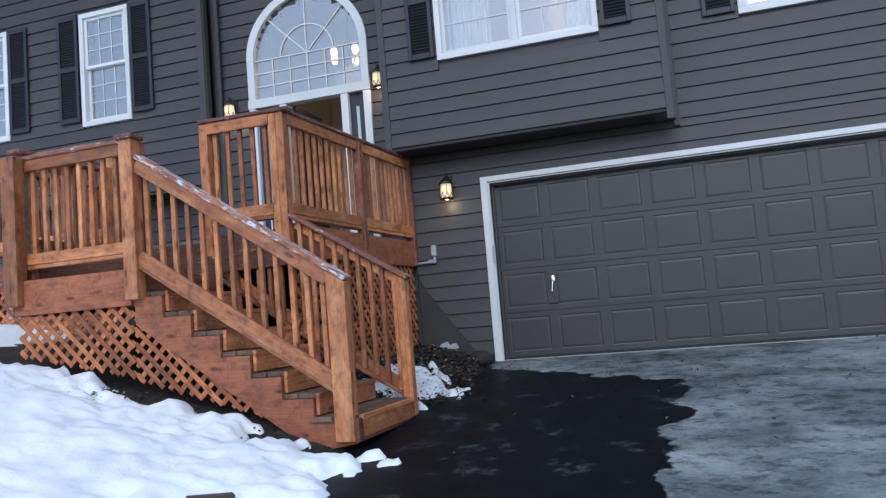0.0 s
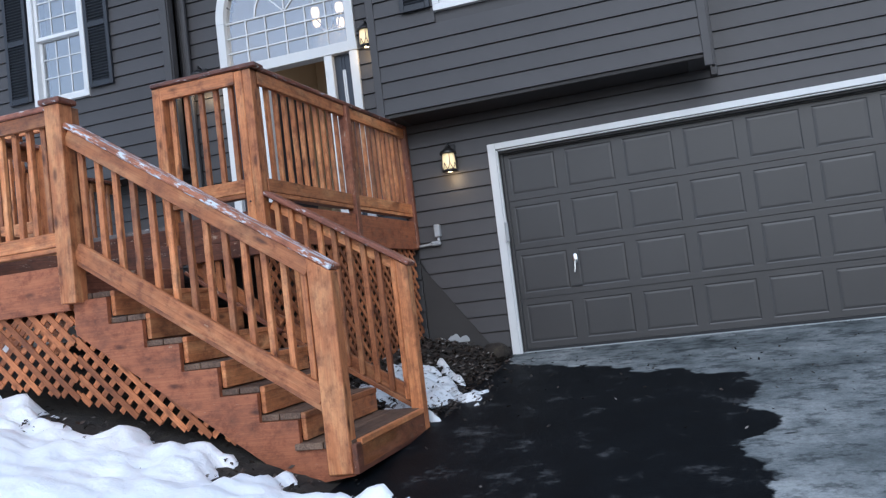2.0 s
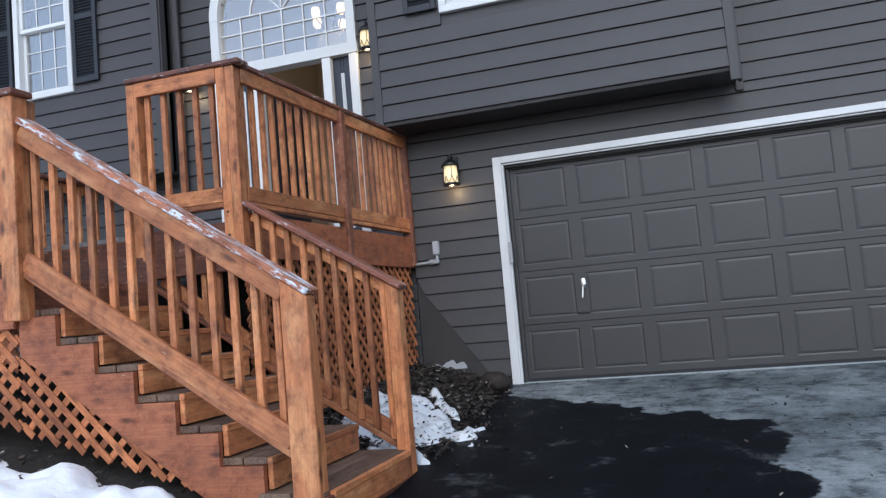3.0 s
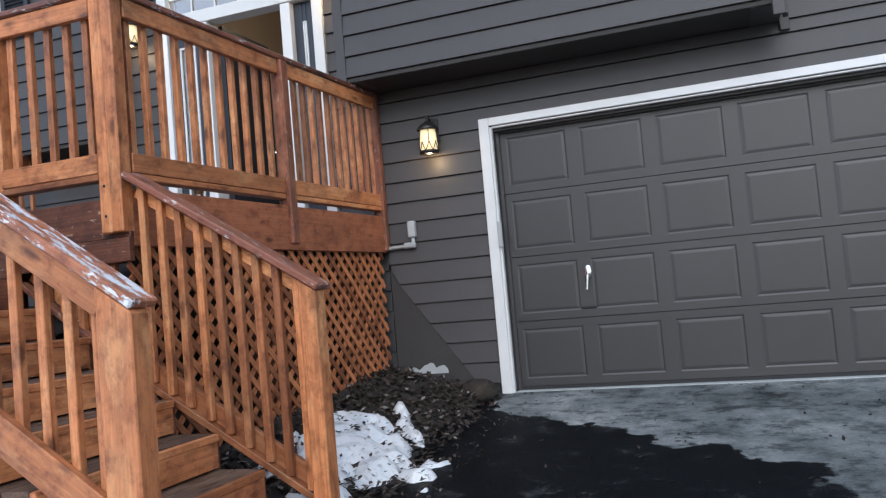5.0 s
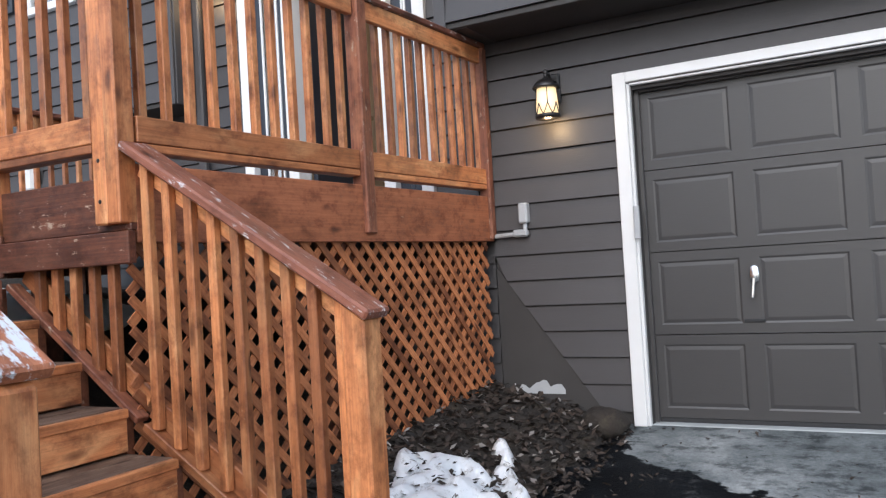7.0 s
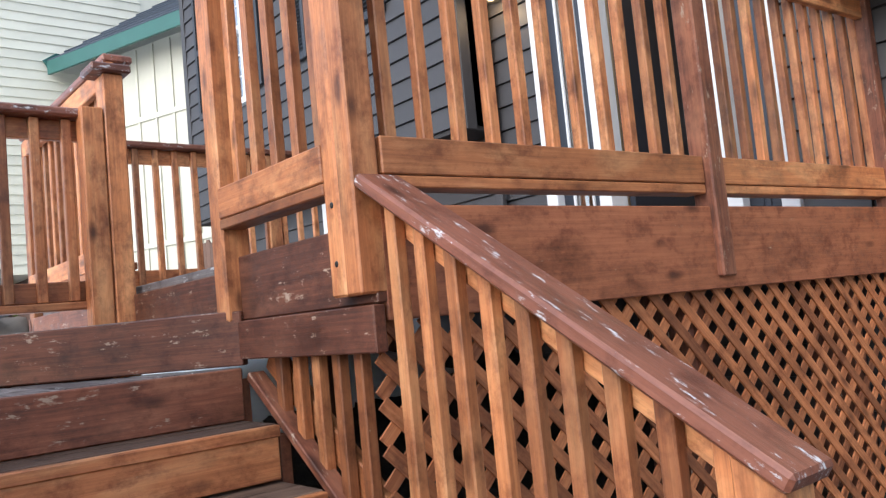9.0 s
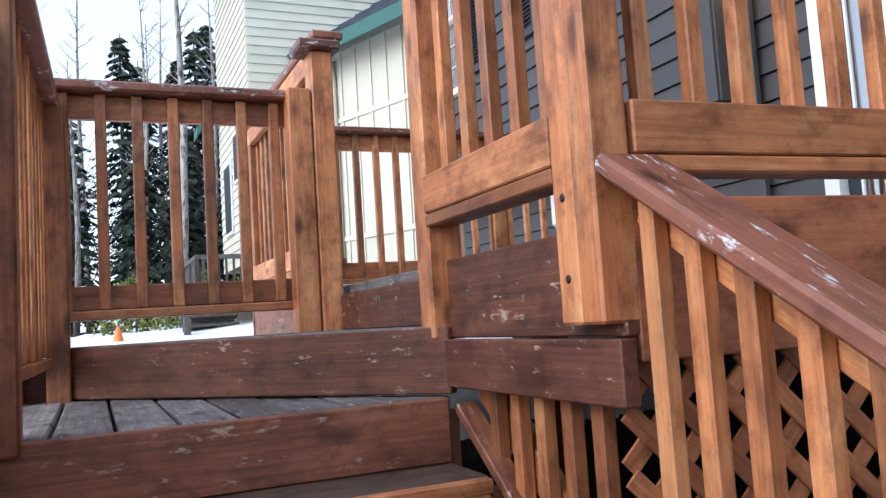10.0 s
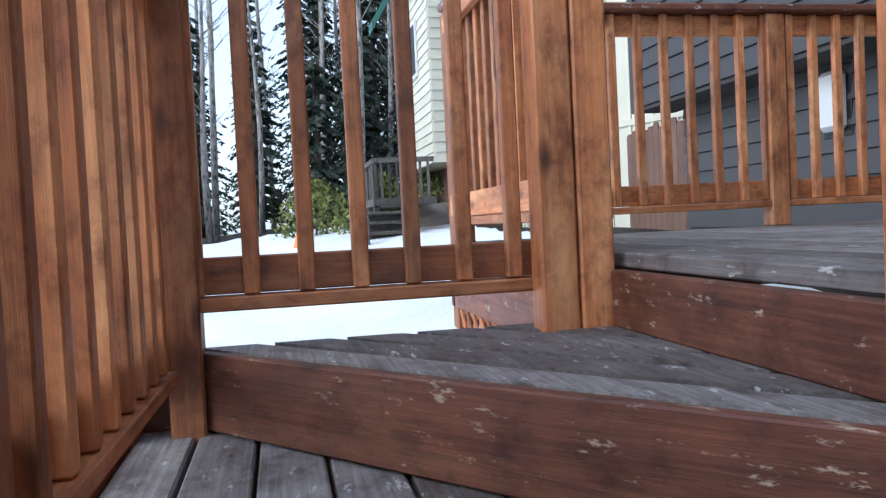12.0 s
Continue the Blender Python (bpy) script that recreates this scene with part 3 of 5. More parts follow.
part("window_frame", arc_band(AR - 0.085, AR + 0.02, EY - 0.05, EY + 0.1), WHITE, ent)
for x0, x1 in ((AX0 - 0.02, AX0 + 0.085), (AX1 - 0.085, AX1 + 0.02)):
    block("window_frame", (x0, EY - 0.05, AZ0 + 0.09), (x1, EY + 0.1, ASZ), WHITE, ent)
block("window_sill", (AX0 - 0.03, EY - 0.06, AZ0 - 0.03), (AX1 + 0.03, EY + 0.1, AZ0 + 0.09), WHITE, ent)
IR = AR - 0.085
gl = [(ACX + IR * math.cos(radians(i * 5)), ASZ + IR * math.sin(radians(i * 5))) for i in range(37)]
pane = part("pane", prism([(ACX - IR, AZ0 + 0.09), (ACX + IR, AZ0 + 0.09)] + gl, "y", EY + 0.02, EY + 0.024), GLASS, ent, "clear window glass")
pane.visible_shadow = False
for i in range(1, 6):
    x = ACX - IR + 2 * IR * i / 6
    block("muntin", (x - 0.008, EY + 0.004, AZ0 + 0.09), (x + 0.008, EY + 0.016, ASZ), WHITE, ent, bev=0.002)
for k in range(1, 4):
    z = AZ0 + 0.09 + (ASZ - AZ0 - 0.09) * k / 3
    block("muntin", (ACX - IR, EY + 0.003, z - 0.008), (ACX + IR, EY + 0.017, z + 0.008), WHITE, ent, bev=0.002)
part("muntin", arc_band(IR * 0.5 - 0.008, IR * 0.5 + 0.008, EY + 0.004, EY + 0.016), WHITE, ent)
for a in (45, 90, 135):
    ca, sa = math.cos(radians(a)), math.sin(radians(a))
    board("muntin", (ACX + 0.02 * ca, EY + 0.01, ASZ + 0.02 * sa), (ACX + IR * ca, EY + 0.01, ASZ + IR * sa), 0.016, 0.011, WHITE, ent, up=(0, 1, 0), bev=0.002)

fr = thing("door_1", (ACX, EY, DECK), "white entry frame with an open doorway and dark navy side doors", "door", kind="structure")
DT = AZ0 - 0.032
D1, D2 = -5.03, -4.13
for x0, x1 in ((AX0 - 0.02, AX0 + 0.08), (D1 - 0.05, D1 + 0.05), (D2 - 0.05, D2 + 0.05), (AX1 - 0.08, AX1 + 0.02)):
    block("door_frame", (x0, EY - 0.05, DECK), (x1, EY + 0.12, DT), WHITE, fr)
block("threshold", (AX0 + 0.08, EY - 0.04, DECK - 0.01), (AX1 - 0.08, EY + 0.12, DECK + 0.04), WHITE, fr)
for x0, x1 in ((AX0 + 0.08, D1 - 0.05), (D2 + 0.05, AX1 - 0.08)):
    leaf = (x0, x1)
    s = 0.09
    for a, b in (((x0, DECK + 0.04), (x0 + s, DT)), ((x1 - s, DECK + 0.04), (x1, DT)), ((x0 + s, DECK + 0.04), (x1 - s, DECK + 0.24)), ((x0 + s, DT - 0.18), (x1 - s, DT))):
        block("door_stile", (a[0], EY + 0.02, a[1]), (b[0], EY + 0.06, b[1]), DOORPAINT, fr, "dark navy painted panel")
    pn = part("pane", prism([(x0 + s, DECK + 0.24), (x1 - s, DECK + 0.24), (x1 - s, DT - 0.18), (x0 + s, DT - 0.18)], "y", EY + 0.035, EY + 0.041), GLASS, fr, "pale leaded glass")
    for a, b in (((x0 + s, DECK + 0.24), (x0 + s + 0.018, DT - 0.18)), ((x1 - s - 0.018, DECK + 0.24), (x1 - s, DT - 0.18)), ((x0 + s, DT - 0.2), (x1 - s, DT - 0.18)), ((x0 + s, DECK + 0.24), (x1 - s, DECK + 0.26))):
        block("bead", (a[0], EY + 0.012, a[1]), (b[0], EY + 0.03, b[1]), WHITE, fr, bev=0.002)
# the open leaf, swung inwards
ol = thing("door_leaf", (D1 + 0.07, EY + 0.14, DECK), "dark navy entry door standing open inwards", "door")
block("panel", (D1 + 0.055, EY + 0.13, DECK + 0.03), (D1 + 0.10, EY + 0.95, DT), DOORPAINT, ol)
part("knob", lathe([(0.012, 0), (0.012, 0.04), (0.028, 0.05), (0.03, 0.065), (0.018, 0.08)]), CHROME, ol, m=Matrix.Translation((D1 + 0.10, EY + 0.86, DECK + 0.95)) @ Matrix.Rotation(radians(90), 4, "Y"))

# ---------- siding boards ----------
def arch_gap(a, b):
    if b <= DECK or a > ASZ + AR:
        return None
    h = max(0.0, (a + b) / 2 - ASZ)
    w = math.sqrt(max(0.0, AR ** 2 - h ** 2)) - 0.01
    return (ACX - w, ACX + w) if w > 0.05 else None


siding(wing, -10.93, LX - 0.10, 3.42, TOPZ, LY + 0.012, [rect_gap(*w) for w in WINS_L])
siding(wing_low, -10.7, LX + 0.05, 1.0, 3.42, GY + 0.16)
siding(entry, LX + 0.05, -3.42, 2.3, TOPZ, EY + 0.012, [arch_gap])
siding(entry, LX + 0.05, -3.32, 1.0, 2.3, EY + 0.012)
siding(garage_wall, -3.30, -2.39, 0.87, 3.42, GY + 0.012, cut=lambda z: -2.56 - (z - 0.83) * 0.723)
siding(garage_wall, -2.39, 7.5, 2.97, 3.42, GY + 0.012)
siding(garage_wall, 2.74, 7.5, 0.87, 2.97, GY + 0.012)
siding(upper, 0.03, 7.5, 3.42, TOPZ, GY + 0.012, [rect_gap(*WIN_3)])
siding(bay, -3.34, -0.10, 3.46, TOPZ, BY + 0.012, [rect_gap(*WIN_B)])
# slanting edge where the boards meet the foundation
tagged(part("foundation", prism([(-3.30, 0.62), (-2.50, 0.62), (-2.56, 0.83), (-3.29, 1.84), (-3.30, 1.84)], "y", GY - 0.004, GY + 0.012), FOUND), "dark painted concrete foundation with a slanting top", "foundation", kind="structure")

# ---------- garage door ----------
gd = thing("garage_door", (0.17, 9.7, 0.80), "dark grey sectional garage door with raised panels, closed", "garage door")
GX0, GX1, GZ0, GZ1, DY = -2.26, 2.60, 0.825, 2.95, 9.68
SECT = (GZ1 - GZ0) / 4


def section_mesh():
    """One section: a flat sheet with eight raised panels, each a sunk groove with a bevelled field."""
    bm = bmesh.new()
    w, h, n = GX1 - GX0, SECT - 0.006, 8
    pw = w / n

    def q(a, b, c, d):
        bm.faces.new([bm.verts.new(p) for p in (a, b, c, d)])

    def ring(o, i, yo, yi):
        (a, b, c, d), (e, f, g, k) = o, i
        q((a, yo, c), (b, yo, c), (f, yi, g), (e, yi, g))
        q((b, yo, c), (b, yo, d), (f, yi, k), (f, yi, g))
        q((b, yo, d), (a, yo, d), (e, yi, k), (f, yi, k))
        q((a, yo, d), (a, yo, c), (e, yi, g), (e, yi, k))
    for i in range(n):
        a, b, c, d = -w / 2 + i * pw, -w / 2 + (i + 1) * pw, -h / 2, h / 2
        r0 = (a, b, c, d)
        r1 = (a + 0.055, b - 0.055, c + 0.06, d - 0.06)
        r2 = tuple(v + s * 0.012 for v, s in zip(r1, (1, -1, 1, -1)))
        r3 = tuple(v + s * 0.035 for v, s in zip(r1, (1, -1, 1, -1)))
        ring(r0, r1, 0, 0), ring(r1, r2, 0, 0.005), ring(r2, r3, 0.005, 0.0015)
        e, f, g, k = r3
        q((e, 0.002, g), (f, 0.002, g), (f, 0.002, k), (e, 0.002, k))
    q((-w / 2, 0, -h / 2), (-w / 2, 0.04, -h / 2), (w / 2, 0.04, -h / 2), (w / 2, 0, -h / 2))
    q((-w / 2, 0, h / 2), (w / 2, 0, h / 2), (w / 2, 0.04, h / 2), (-w / 2, 0.04, h / 2))
    q((-w / 2, 0.04, -h / 2), (-w / 2, 0.04, h / 2), (w / 2, 0.04, h / 2), (w / 2, 0.04, -h / 2))
    bmesh.ops.remove_doubles(bm, verts=bm.verts[:], dist=0.0005)
    bmesh.ops.recalc_face_normals(bm, faces=bm.faces[:])
    return mesh_of(bm, "door_section")


sec = section_mesh()
for k in range(4):
    part("door_section", sec, GARAGE, gd, m=Matrix.Translation(((GX0 + GX1) / 2, DY, GZ0 + SECT * (k + 0.5))))
block("bottom_seal", (GX0, DY - 0.004, 0.796), (GX1, DY + 0.03, GZ0), RUBBER, gd, "black rubber seal")
part("backing", prism([(GX0, GZ0), (GX1, GZ0), (GX1, GZ1 + 0.02), (GX0, GZ1 + 0.02)], "y", DY + 0.05, DY + 0.07), RUBBER, gd)
hp = part("handle", lathe([(0.004, -0.02), (0.026, -0.015), (0.03, 0.02), (0.026, 0.07), (0.012, 0.085)], 14), CHROME, gd, "worn chrome twist handle", Matrix.Translation((-1.625, DY - 0.012, 1.69)) @ Matrix.Diagonal((1, 0.5, 1, 1)))
board("lever", (-1.625, DY - 0.04, 1.70), (-1.64, DY - 0.045, 1.575), 0.018, 0.014, CHROME, hp, up=(0, 1, 0), bev=0.005)
block("lock_slot", (-1.70, DY - 0.012, 1.425), (-1.58, DY + 0.002, 1.445), RUBBER, gd)
gt = thing("garage_door_trim", (0.17, GY, 0.8), "white painted timber trim round the garage door", "trim", kind="structure")
block("jamb", (-2.39, GY - 0.04, 0.79), (-2.305, GY + 0.012, 3.05), WHITE, gt)
block("jamb", (-2.305, GY - 0.025, 0.79), (-2.285, DY + 0.02, 2.975), WHITE, gt)
block("stop", (-2.285, DY - 0.035, 0.80), (-2.252, DY - 0.004, 2.955), GARAGE, gt, "dark grey door stop")
block("jamb", (2.62, GY - 0.04, 0.79), (2.74, GY + 0.012, 3.05), WHITE, gt)
block("header", (-2.305, GY - 0.038, 2.985), (2.62, GY + 0.012, 3.05), WHITE, gt)
block("header", (-2.285, GY - 0.02, 2.965), (2.62, DY + 0.02, 2.985), WHITE, gt)
block("stop", (-2.252, DY - 0.035, 2.925), (2.62, DY - 0.004, 2.965), GARAGE, gt, "dark grey door stop")
block("sensor", (-2.30, GY - 0.065, 1.98), (-2.265, GY - 0.04, 2.19), GREYBOX, gt)
tagged(block("door_sill", (-2.4, 9.585, 0.74), (2.74, 9.9, 0.798), paint("sill_concrete", (0.35, 0.37, 0.37), 0.8, 0.2, 0.4)), "pale concrete sill under the garage door", "sill", kind="structure")


# ---------- wall lamps ----------
def wall_lamp(x, y, z):
    """A lantern: z is the bottom of its glass; y the wall's face."""
    t = thing("wall_lantern", (x, y, z), "black metal wall lantern with lit seeded glass", "lamp", "wall lanterns")
    cy = y - 0.13
    M = Matrix.Translation((x, cy, z))
    block("wall_plate", (x - 0.055, y - 0.03, z + 0.10), (x + 0.055, y, z + 0.30), BLACK, t, bev=0.012)
    part("arm", tube([(x, y - 0.02, z + 0.22), (x, y - 0.07, z + 0.29), (x, cy, z + 0.285)], [0.011, 0.011, 0.011]), BLACK, t)
    part("glass_shade", lathe([(0.075, 0.01), (0.072, 0.07), (0.062, 0.19)], 20), LAMPGLASS, t, "lit amber seeded glass", M)
    part("base_ring", lathe([(0.02, -0.012), (0.08, -0.01), (0.084, 0.004), (0.08, 0.014)], 20), BLACK, t, m=M)
    part("cap", lathe([(0.088, 0.185), (0.092, 0.195), (0.07, 0.225), (0.035, 0.25), (0.014, 0.26), (0.012, 0.285), (0.02, 0.295), (0.004, 0.315)], 20), BLACK, t, m=M)
    for k in range(8):
        a0, a1 = 2 * math.pi * k / 8, 2 * math.pi * (k + 0.5) / 8
        pts = [(0.079 * math.cos(a), 0.079 * math.sin(a), zz) for a, zz in ((a0, 0.01), ((a0 + a1) / 2, 0.04), (a1, 0.085))]
        pts2 = [(0.079 * math.cos(2 * a0 - a), 0.079 * math.sin(2 * a0 - a), zz) for a, zz in ((a0, 0.01), ((a0 + a1) / 2, 0.04), (a1, 0.085))]
        part("scroll", tube(pts, [0.0035] * 3, 5), BLACK, t, m=M)
        part("scroll", tube(pts2, [0.0035] * 3, 5), BLACK, t, m=M)
        if k % 2 == 0:
            c, s = math.cos(a1), math.sin(a1)
            part("rib", tube([(0.079 * c, 0.079 * s, 0.08), (0.068 * c, 0.068 * s, 0.19)], [0.0035, 0.0035], 5), BLACK, t, m=M)
    lp = bpy.data.lights.new("lantern_light", "POINT")
    lp.energy, lp.color, lp.shadow_soft_size = 2.2, (1.0, 0.66, 0.33), 0.03
    lo = new("lantern_light", lp)
    lo.location = (x, cy, z - 0.03)


wall_lamp(-2.80, GY - 0.012, 2.82)
wall_lamp(-3.60, EY - 0.012, 4.38)
wall_lamp(-5.79, EY - 0.012, 4.30)

# conduit box on the wall
cb2 = thing("conduit_box", (-3.05, GY - 0.01, 2.05), "grey plastic outlet box with a bent conduit on the wall", "electrical box")
block("box", (-3.085, GY - 0.08, 2.14), (-3.02, GY - 0.012, 2.28), GREYBOX, cb2, bev=0.01)
part("conduit", tube([(-3.05, GY - 0.045, 2.15), (-3.05, GY - 0.045, 2.09), (-3.065, GY - 0.045, 2.075), (-3.36, GY - 0.045, 2.06)], [0.016] * 4, 8), GREYBOX, cb2)
block("elbow", (-3.14, GY - 0.07, 2.05), (-3.03, GY - 0.02, 2.10), GREYBOX, cb2, bev=0.012)


# ---------- chandeliers ----------
def chandelier(x, y, z, n, r, label, globe=0.075):
    t = thing("chandelier", (x, y, z), label, "chandelier")
    part("stem", tube([(x, y, z), (x, y, 6.9)], [0.012, 0.012]), BLACK, t)
    part("hub", lathe([(0.01, -0.08), (0.04, -0.03), (0.03, 0.05), (0.01, 0.1)]), BLACK, t, m=Matrix.Translation((x, y, z)))
    for k in range(n):
        a = 2 * math.pi * k / n + 0.4
        e = (x + r * math.cos(a), y + r * math.sin(a), z + 0.04)
        part("arm", tube([(x, y, z), (x + 0.55 * r * math.cos(a), y + 0.55 * r * math.sin(a), z - 0.07), e], [0.009] * 3), BLACK, t)
        part("globe", lathe([(0.02, 0), (globe * 0.9, 0.04), (globe, 0.09), (globe * 0.8, 0.14)], 14), GLOBE, t, "lit frosted glass shade", Matrix.Translation(e))
    lp = bpy.data.lights.new("chandelier_light", "POINT")
    lp.energy, lp.color, lp.shadow_soft_size = 7, (1.0, 0.7, 0.4), 0.25
    lo = new("chandelier_light", lp)
    lo.location = (x, y, z - 0.25)


chandelier(-4.52, 10.8, 5.24, 5, 0.28, "five armed chandelier with lit frosted shades in the foyer", 0.055)
chandelier(-1.35, 11.2, 5.75, 6, 0.2, "small lit chandelier in the room behind the bay", 0.05)

# ---------- deck and stairs ----------
def railing(parent, a, b, out, low, high, first=0.0, last=0.0, step=0.125, cap=WOODCAP, ledge=True, n=None, rail_h=0.09, cap_over=(0.0, 0.0)):
    """A rail from a to b, which lie on the foot line; out: the unit vector to its outer side; low and high: heights of the bottom board's lower edge and the cap's top."""
    a, b, out = Vector(a), Vector(b), Vector(out)
    d = b - a
    L = math.hypot(d.x, d.y)
    slope = Vector((d.x, d.y, d.z)).normalized()
    up = Vector((0, 0, 1))

    def at(s, h, o):
        return a + d * s + up * h + out * o
    e0, e1 = first / L, 1 - last / L
    board("cap", at(-cap_over[0] / L, high - 0.02, 0.0), at(1 + cap_over[1] / L, high - 0.02, 0.0), 0.14, 0.038, cap, parent, bev=0.008)
    board("top_rail", at(e0, high - 0.04 - rail_h / 2, 0.035), at(e1, high - 0.04 - rail_h / 2, 0.035), 0.036, rail_h, WOOD, parent)
    board("bottom_rail", at(e0, low + rail_h / 2, 0.035), at(e1, low + rail_h / 2, 0.035), 0.036, rail_h, WOOD, parent)
    if ledge:
        board("ledge", at(e0, low - 0.02, 0.01), at(e1, low - 0.02, 0.01), 0.085, 0.034, WOOD, parent)
    L2 = L - first - last
    k = n or max(2, round(L2 / step))
    for i in range(k):
        s = (first + L2 * (i + 0.5) / k) / L
        p, q = at(s, low + 0.0, -0.004), at(s, high - 0.042, -0.004)
        j = random.uniform(-0.004, 0.004)
        board("baluster", p + Vector((j, 0, 0)), q, 0.04, 0.036, WOOD, parent, up=(out.x, out.y, 0))


def post(parent, x, y, z0, z1, s=0.095, s2=None, capped=False):
    s2 = s2 or s
    block("post", (x - s / 2, y - s2 / 2, z0), (x + s / 2, y + s2 / 2, z1), WOOD, parent, bev=0.006)
    if capped:
        block("post_cap", (x - s / 2 - 0.025, y - s2 / 2 - 0.025, z1), (x + s / 2 + 0.025, y + s2 / 2 + 0.025, z1 + 0.038), WOODCAP, parent, bev=0.008)


def slant_post(parent, x0, x1, y0, y1, z0, za, zb):
    """A newel whose top is cut to the handrail's slope."""
    bm = prism([(z0, x0), (za, x0), (zb, x1), (z0, x1)], "z", y0, y1)
    bmesh.ops.bevel(bm, geom=bm.edges[:], offset=0.006, segments=1, affect="EDGES")
    m = Matrix(((0, 1, 0, 0), (0, 0, 1, 0), (1, 0, 0, 0), (0, 0, 0, 1)))
    part("post", bm, WOOD, parent, m=m)


SL = 5.47      # stair's south side
SR = 6.60      # stair's north side
NX, NZ, GO, RI = -4.27, 1.93, 0.2525, 0.175
LOW2 = 2.12

stairs = thing("deck_stairs", (-3.3, 6.0, 0.6), "wooden stair flight with weathered grey treads and stained risers", "stairs")
for k in range(1, 8):
    nx, z = NX + GO * k, NZ - RI * k
    x_front = nx + 0.015 if k < 7 else -2.40
    for i in range(2):
        w = (x_front - (NX + GO * (k - 1)) + 0.02) / 2
        c = x_front - w * (i + 0.5)
        c -= 0.022
        board("tread", (c, SL + (0.0 if k < 7 else -0.06), z - 0.019), (c, SR - 0.02 + (0 if k < 7 else 0.05), z - 0.019), w - 0.008, 0.038, STEP, stairs)
    board("riser", (x_front - 0.012, SL + 0.005, z - 0.10), (x_front - 0.012, SR - 0.03, z - 0.10), 0.03, RI - 0.045, WOOD, stairs)
    board("nosing", (x_front - 0.008, SL - 0.0, z - 0.020), (x_front - 0.008, SR - 0.025, z - 0.020), 0.034, 0.036, WOOD, stairs)
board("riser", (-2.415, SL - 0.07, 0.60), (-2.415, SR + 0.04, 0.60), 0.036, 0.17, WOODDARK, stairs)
# notched stringers
def stringer(y0, y1):
    pts = [(-2.44, 0.50), (-2.44, NZ - RI * 7 - 0.04)]
    for k in range(7, 0, -1):
        pts += [(NX + GO * (k - 1) - 0.016, NZ - RI * k - 0.04), (NX + GO * (k - 1) - 0.016, NZ - RI * (k - 1) - 0.04)]
    pts += [(NX - 0.02, 1.50), (-2.95, 0.56), (-2.72, 0.46)]
    return prism(pts, "y", y0, y1)


for y in (SL - 0.03, SR - 0.01):
    part("stringer", stringer(y, y + 0.036), SKIRT, stairs)
part("stringer", stringer(6.02, 6.05), SKIRT, stairs)

# handrails
def slope_z(x):
    return NZ + (NX - x) * RI / GO


rl = thing("stair_railing", (-3.3, SL, 0.6), "stained cedar stair railing with a worn handrail", "railing", "stair railings")
railing(rl, (-4.20, SL - 0.02, 1.895), (-2.57, SL - 0.02, 0.825), (0, -1, 0), 0.085, 0.985, n=13, ledge=True, rail_h=0.11, cap_over=(0.0, 0.14), cap=WORNCAP)
slant_post(rl, -2.58, -2.43, SL - 0.09, SL + 0.01, 0.52, 1.772, 1.674)
post(rl, -4.26, SL - 0.05, 1.70, 3.0, 0.12, 0.12, True)
rr = thing("stair_railing", (-3.3, SR, 0.6), "stained cedar stair railing with a worn handrail", "railing", "stair railings")
railing(rr, (-3.45, SR + 0.035, 1.32), (-2.46, SR + 0.035, 0.70), (0, 1, 0), 0.03, 1.10, n=9, ledge=True, rail_h=0.09, cap_over=(0.02, 0.085))
slant_post(rr, -2.485, -2.395, SR - 0.02, SR + 0.08, 0.52, 1.773, 1.716)
board("bottom_rail", (-4.22, SR + 0.086, 1.955), (-3.48, SR + 0.086, 1.415), 0.036, 0.09, WOOD, rr)
board("ledge", (-4.25, SR + 0.03, 1.90), (-3.48, SR + 0.03, 1.35), 0.06, 0.03, WOODDARK, rr)
for i in range(5):
    x = -3.62 - 0.115 * i
    board("baluster", (x, SR + 0.045, 1.34 - (x + 3.48) * 0.72), (x, SR + 0.045, 2.05), 0.04, 0.036, WOOD, rr, up=(0, 1, 0))

# winder landings
land = thing("stair_landing", (-4.9, 6.0, 1.0), "two angled wooden landings with weathered grey planks and dark risers", "landing")
P0, P1 = Vector((-5.50, 5.63, 0)), Vector((-4.27, 6.62, 0))       # line of the upper landing's riser
def clip_line(x):
    """y of the riser line at x."""
    return P0.y + (P1.y - P0.y) * (x - P0.x) / (P1.x - P0.x)


for i in range(8):                                                   # planks of the lower landing run along the walk
    ya, yb = SL + 0.142 * i + 0.005, min(SL + 0.142 * (i + 1) - 0.005, SR)
    xa = P0.x + (ya - P0.y) * (P1.x - P0.x) / (P1.y - P0.y) - 0.03
    xb = P0.x + (yb - P0.y) * (P1.x - P0.x) / (P1.y - P0.y) - 0.03
    xa, xb = max(xa, -5.5), max(xb, -5.5)
    x1 = NX - 0.008
    if xb < x1:
        bm = prism([(xa, ya), (x1, ya), (x1, yb), (xb, yb)], "z", NZ - 0.038, NZ - 0.002 * (i % 2))
        bmesh.ops.bevel(bm, geom=bm.edges[:], offset=0.005, segments=1, affect="EDGES")
        part("plank", bm, TREAD, land)
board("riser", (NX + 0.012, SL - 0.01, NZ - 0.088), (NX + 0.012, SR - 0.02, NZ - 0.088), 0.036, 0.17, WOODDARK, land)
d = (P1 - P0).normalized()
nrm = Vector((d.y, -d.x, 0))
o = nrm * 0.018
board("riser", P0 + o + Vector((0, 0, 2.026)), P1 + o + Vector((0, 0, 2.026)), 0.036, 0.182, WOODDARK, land)
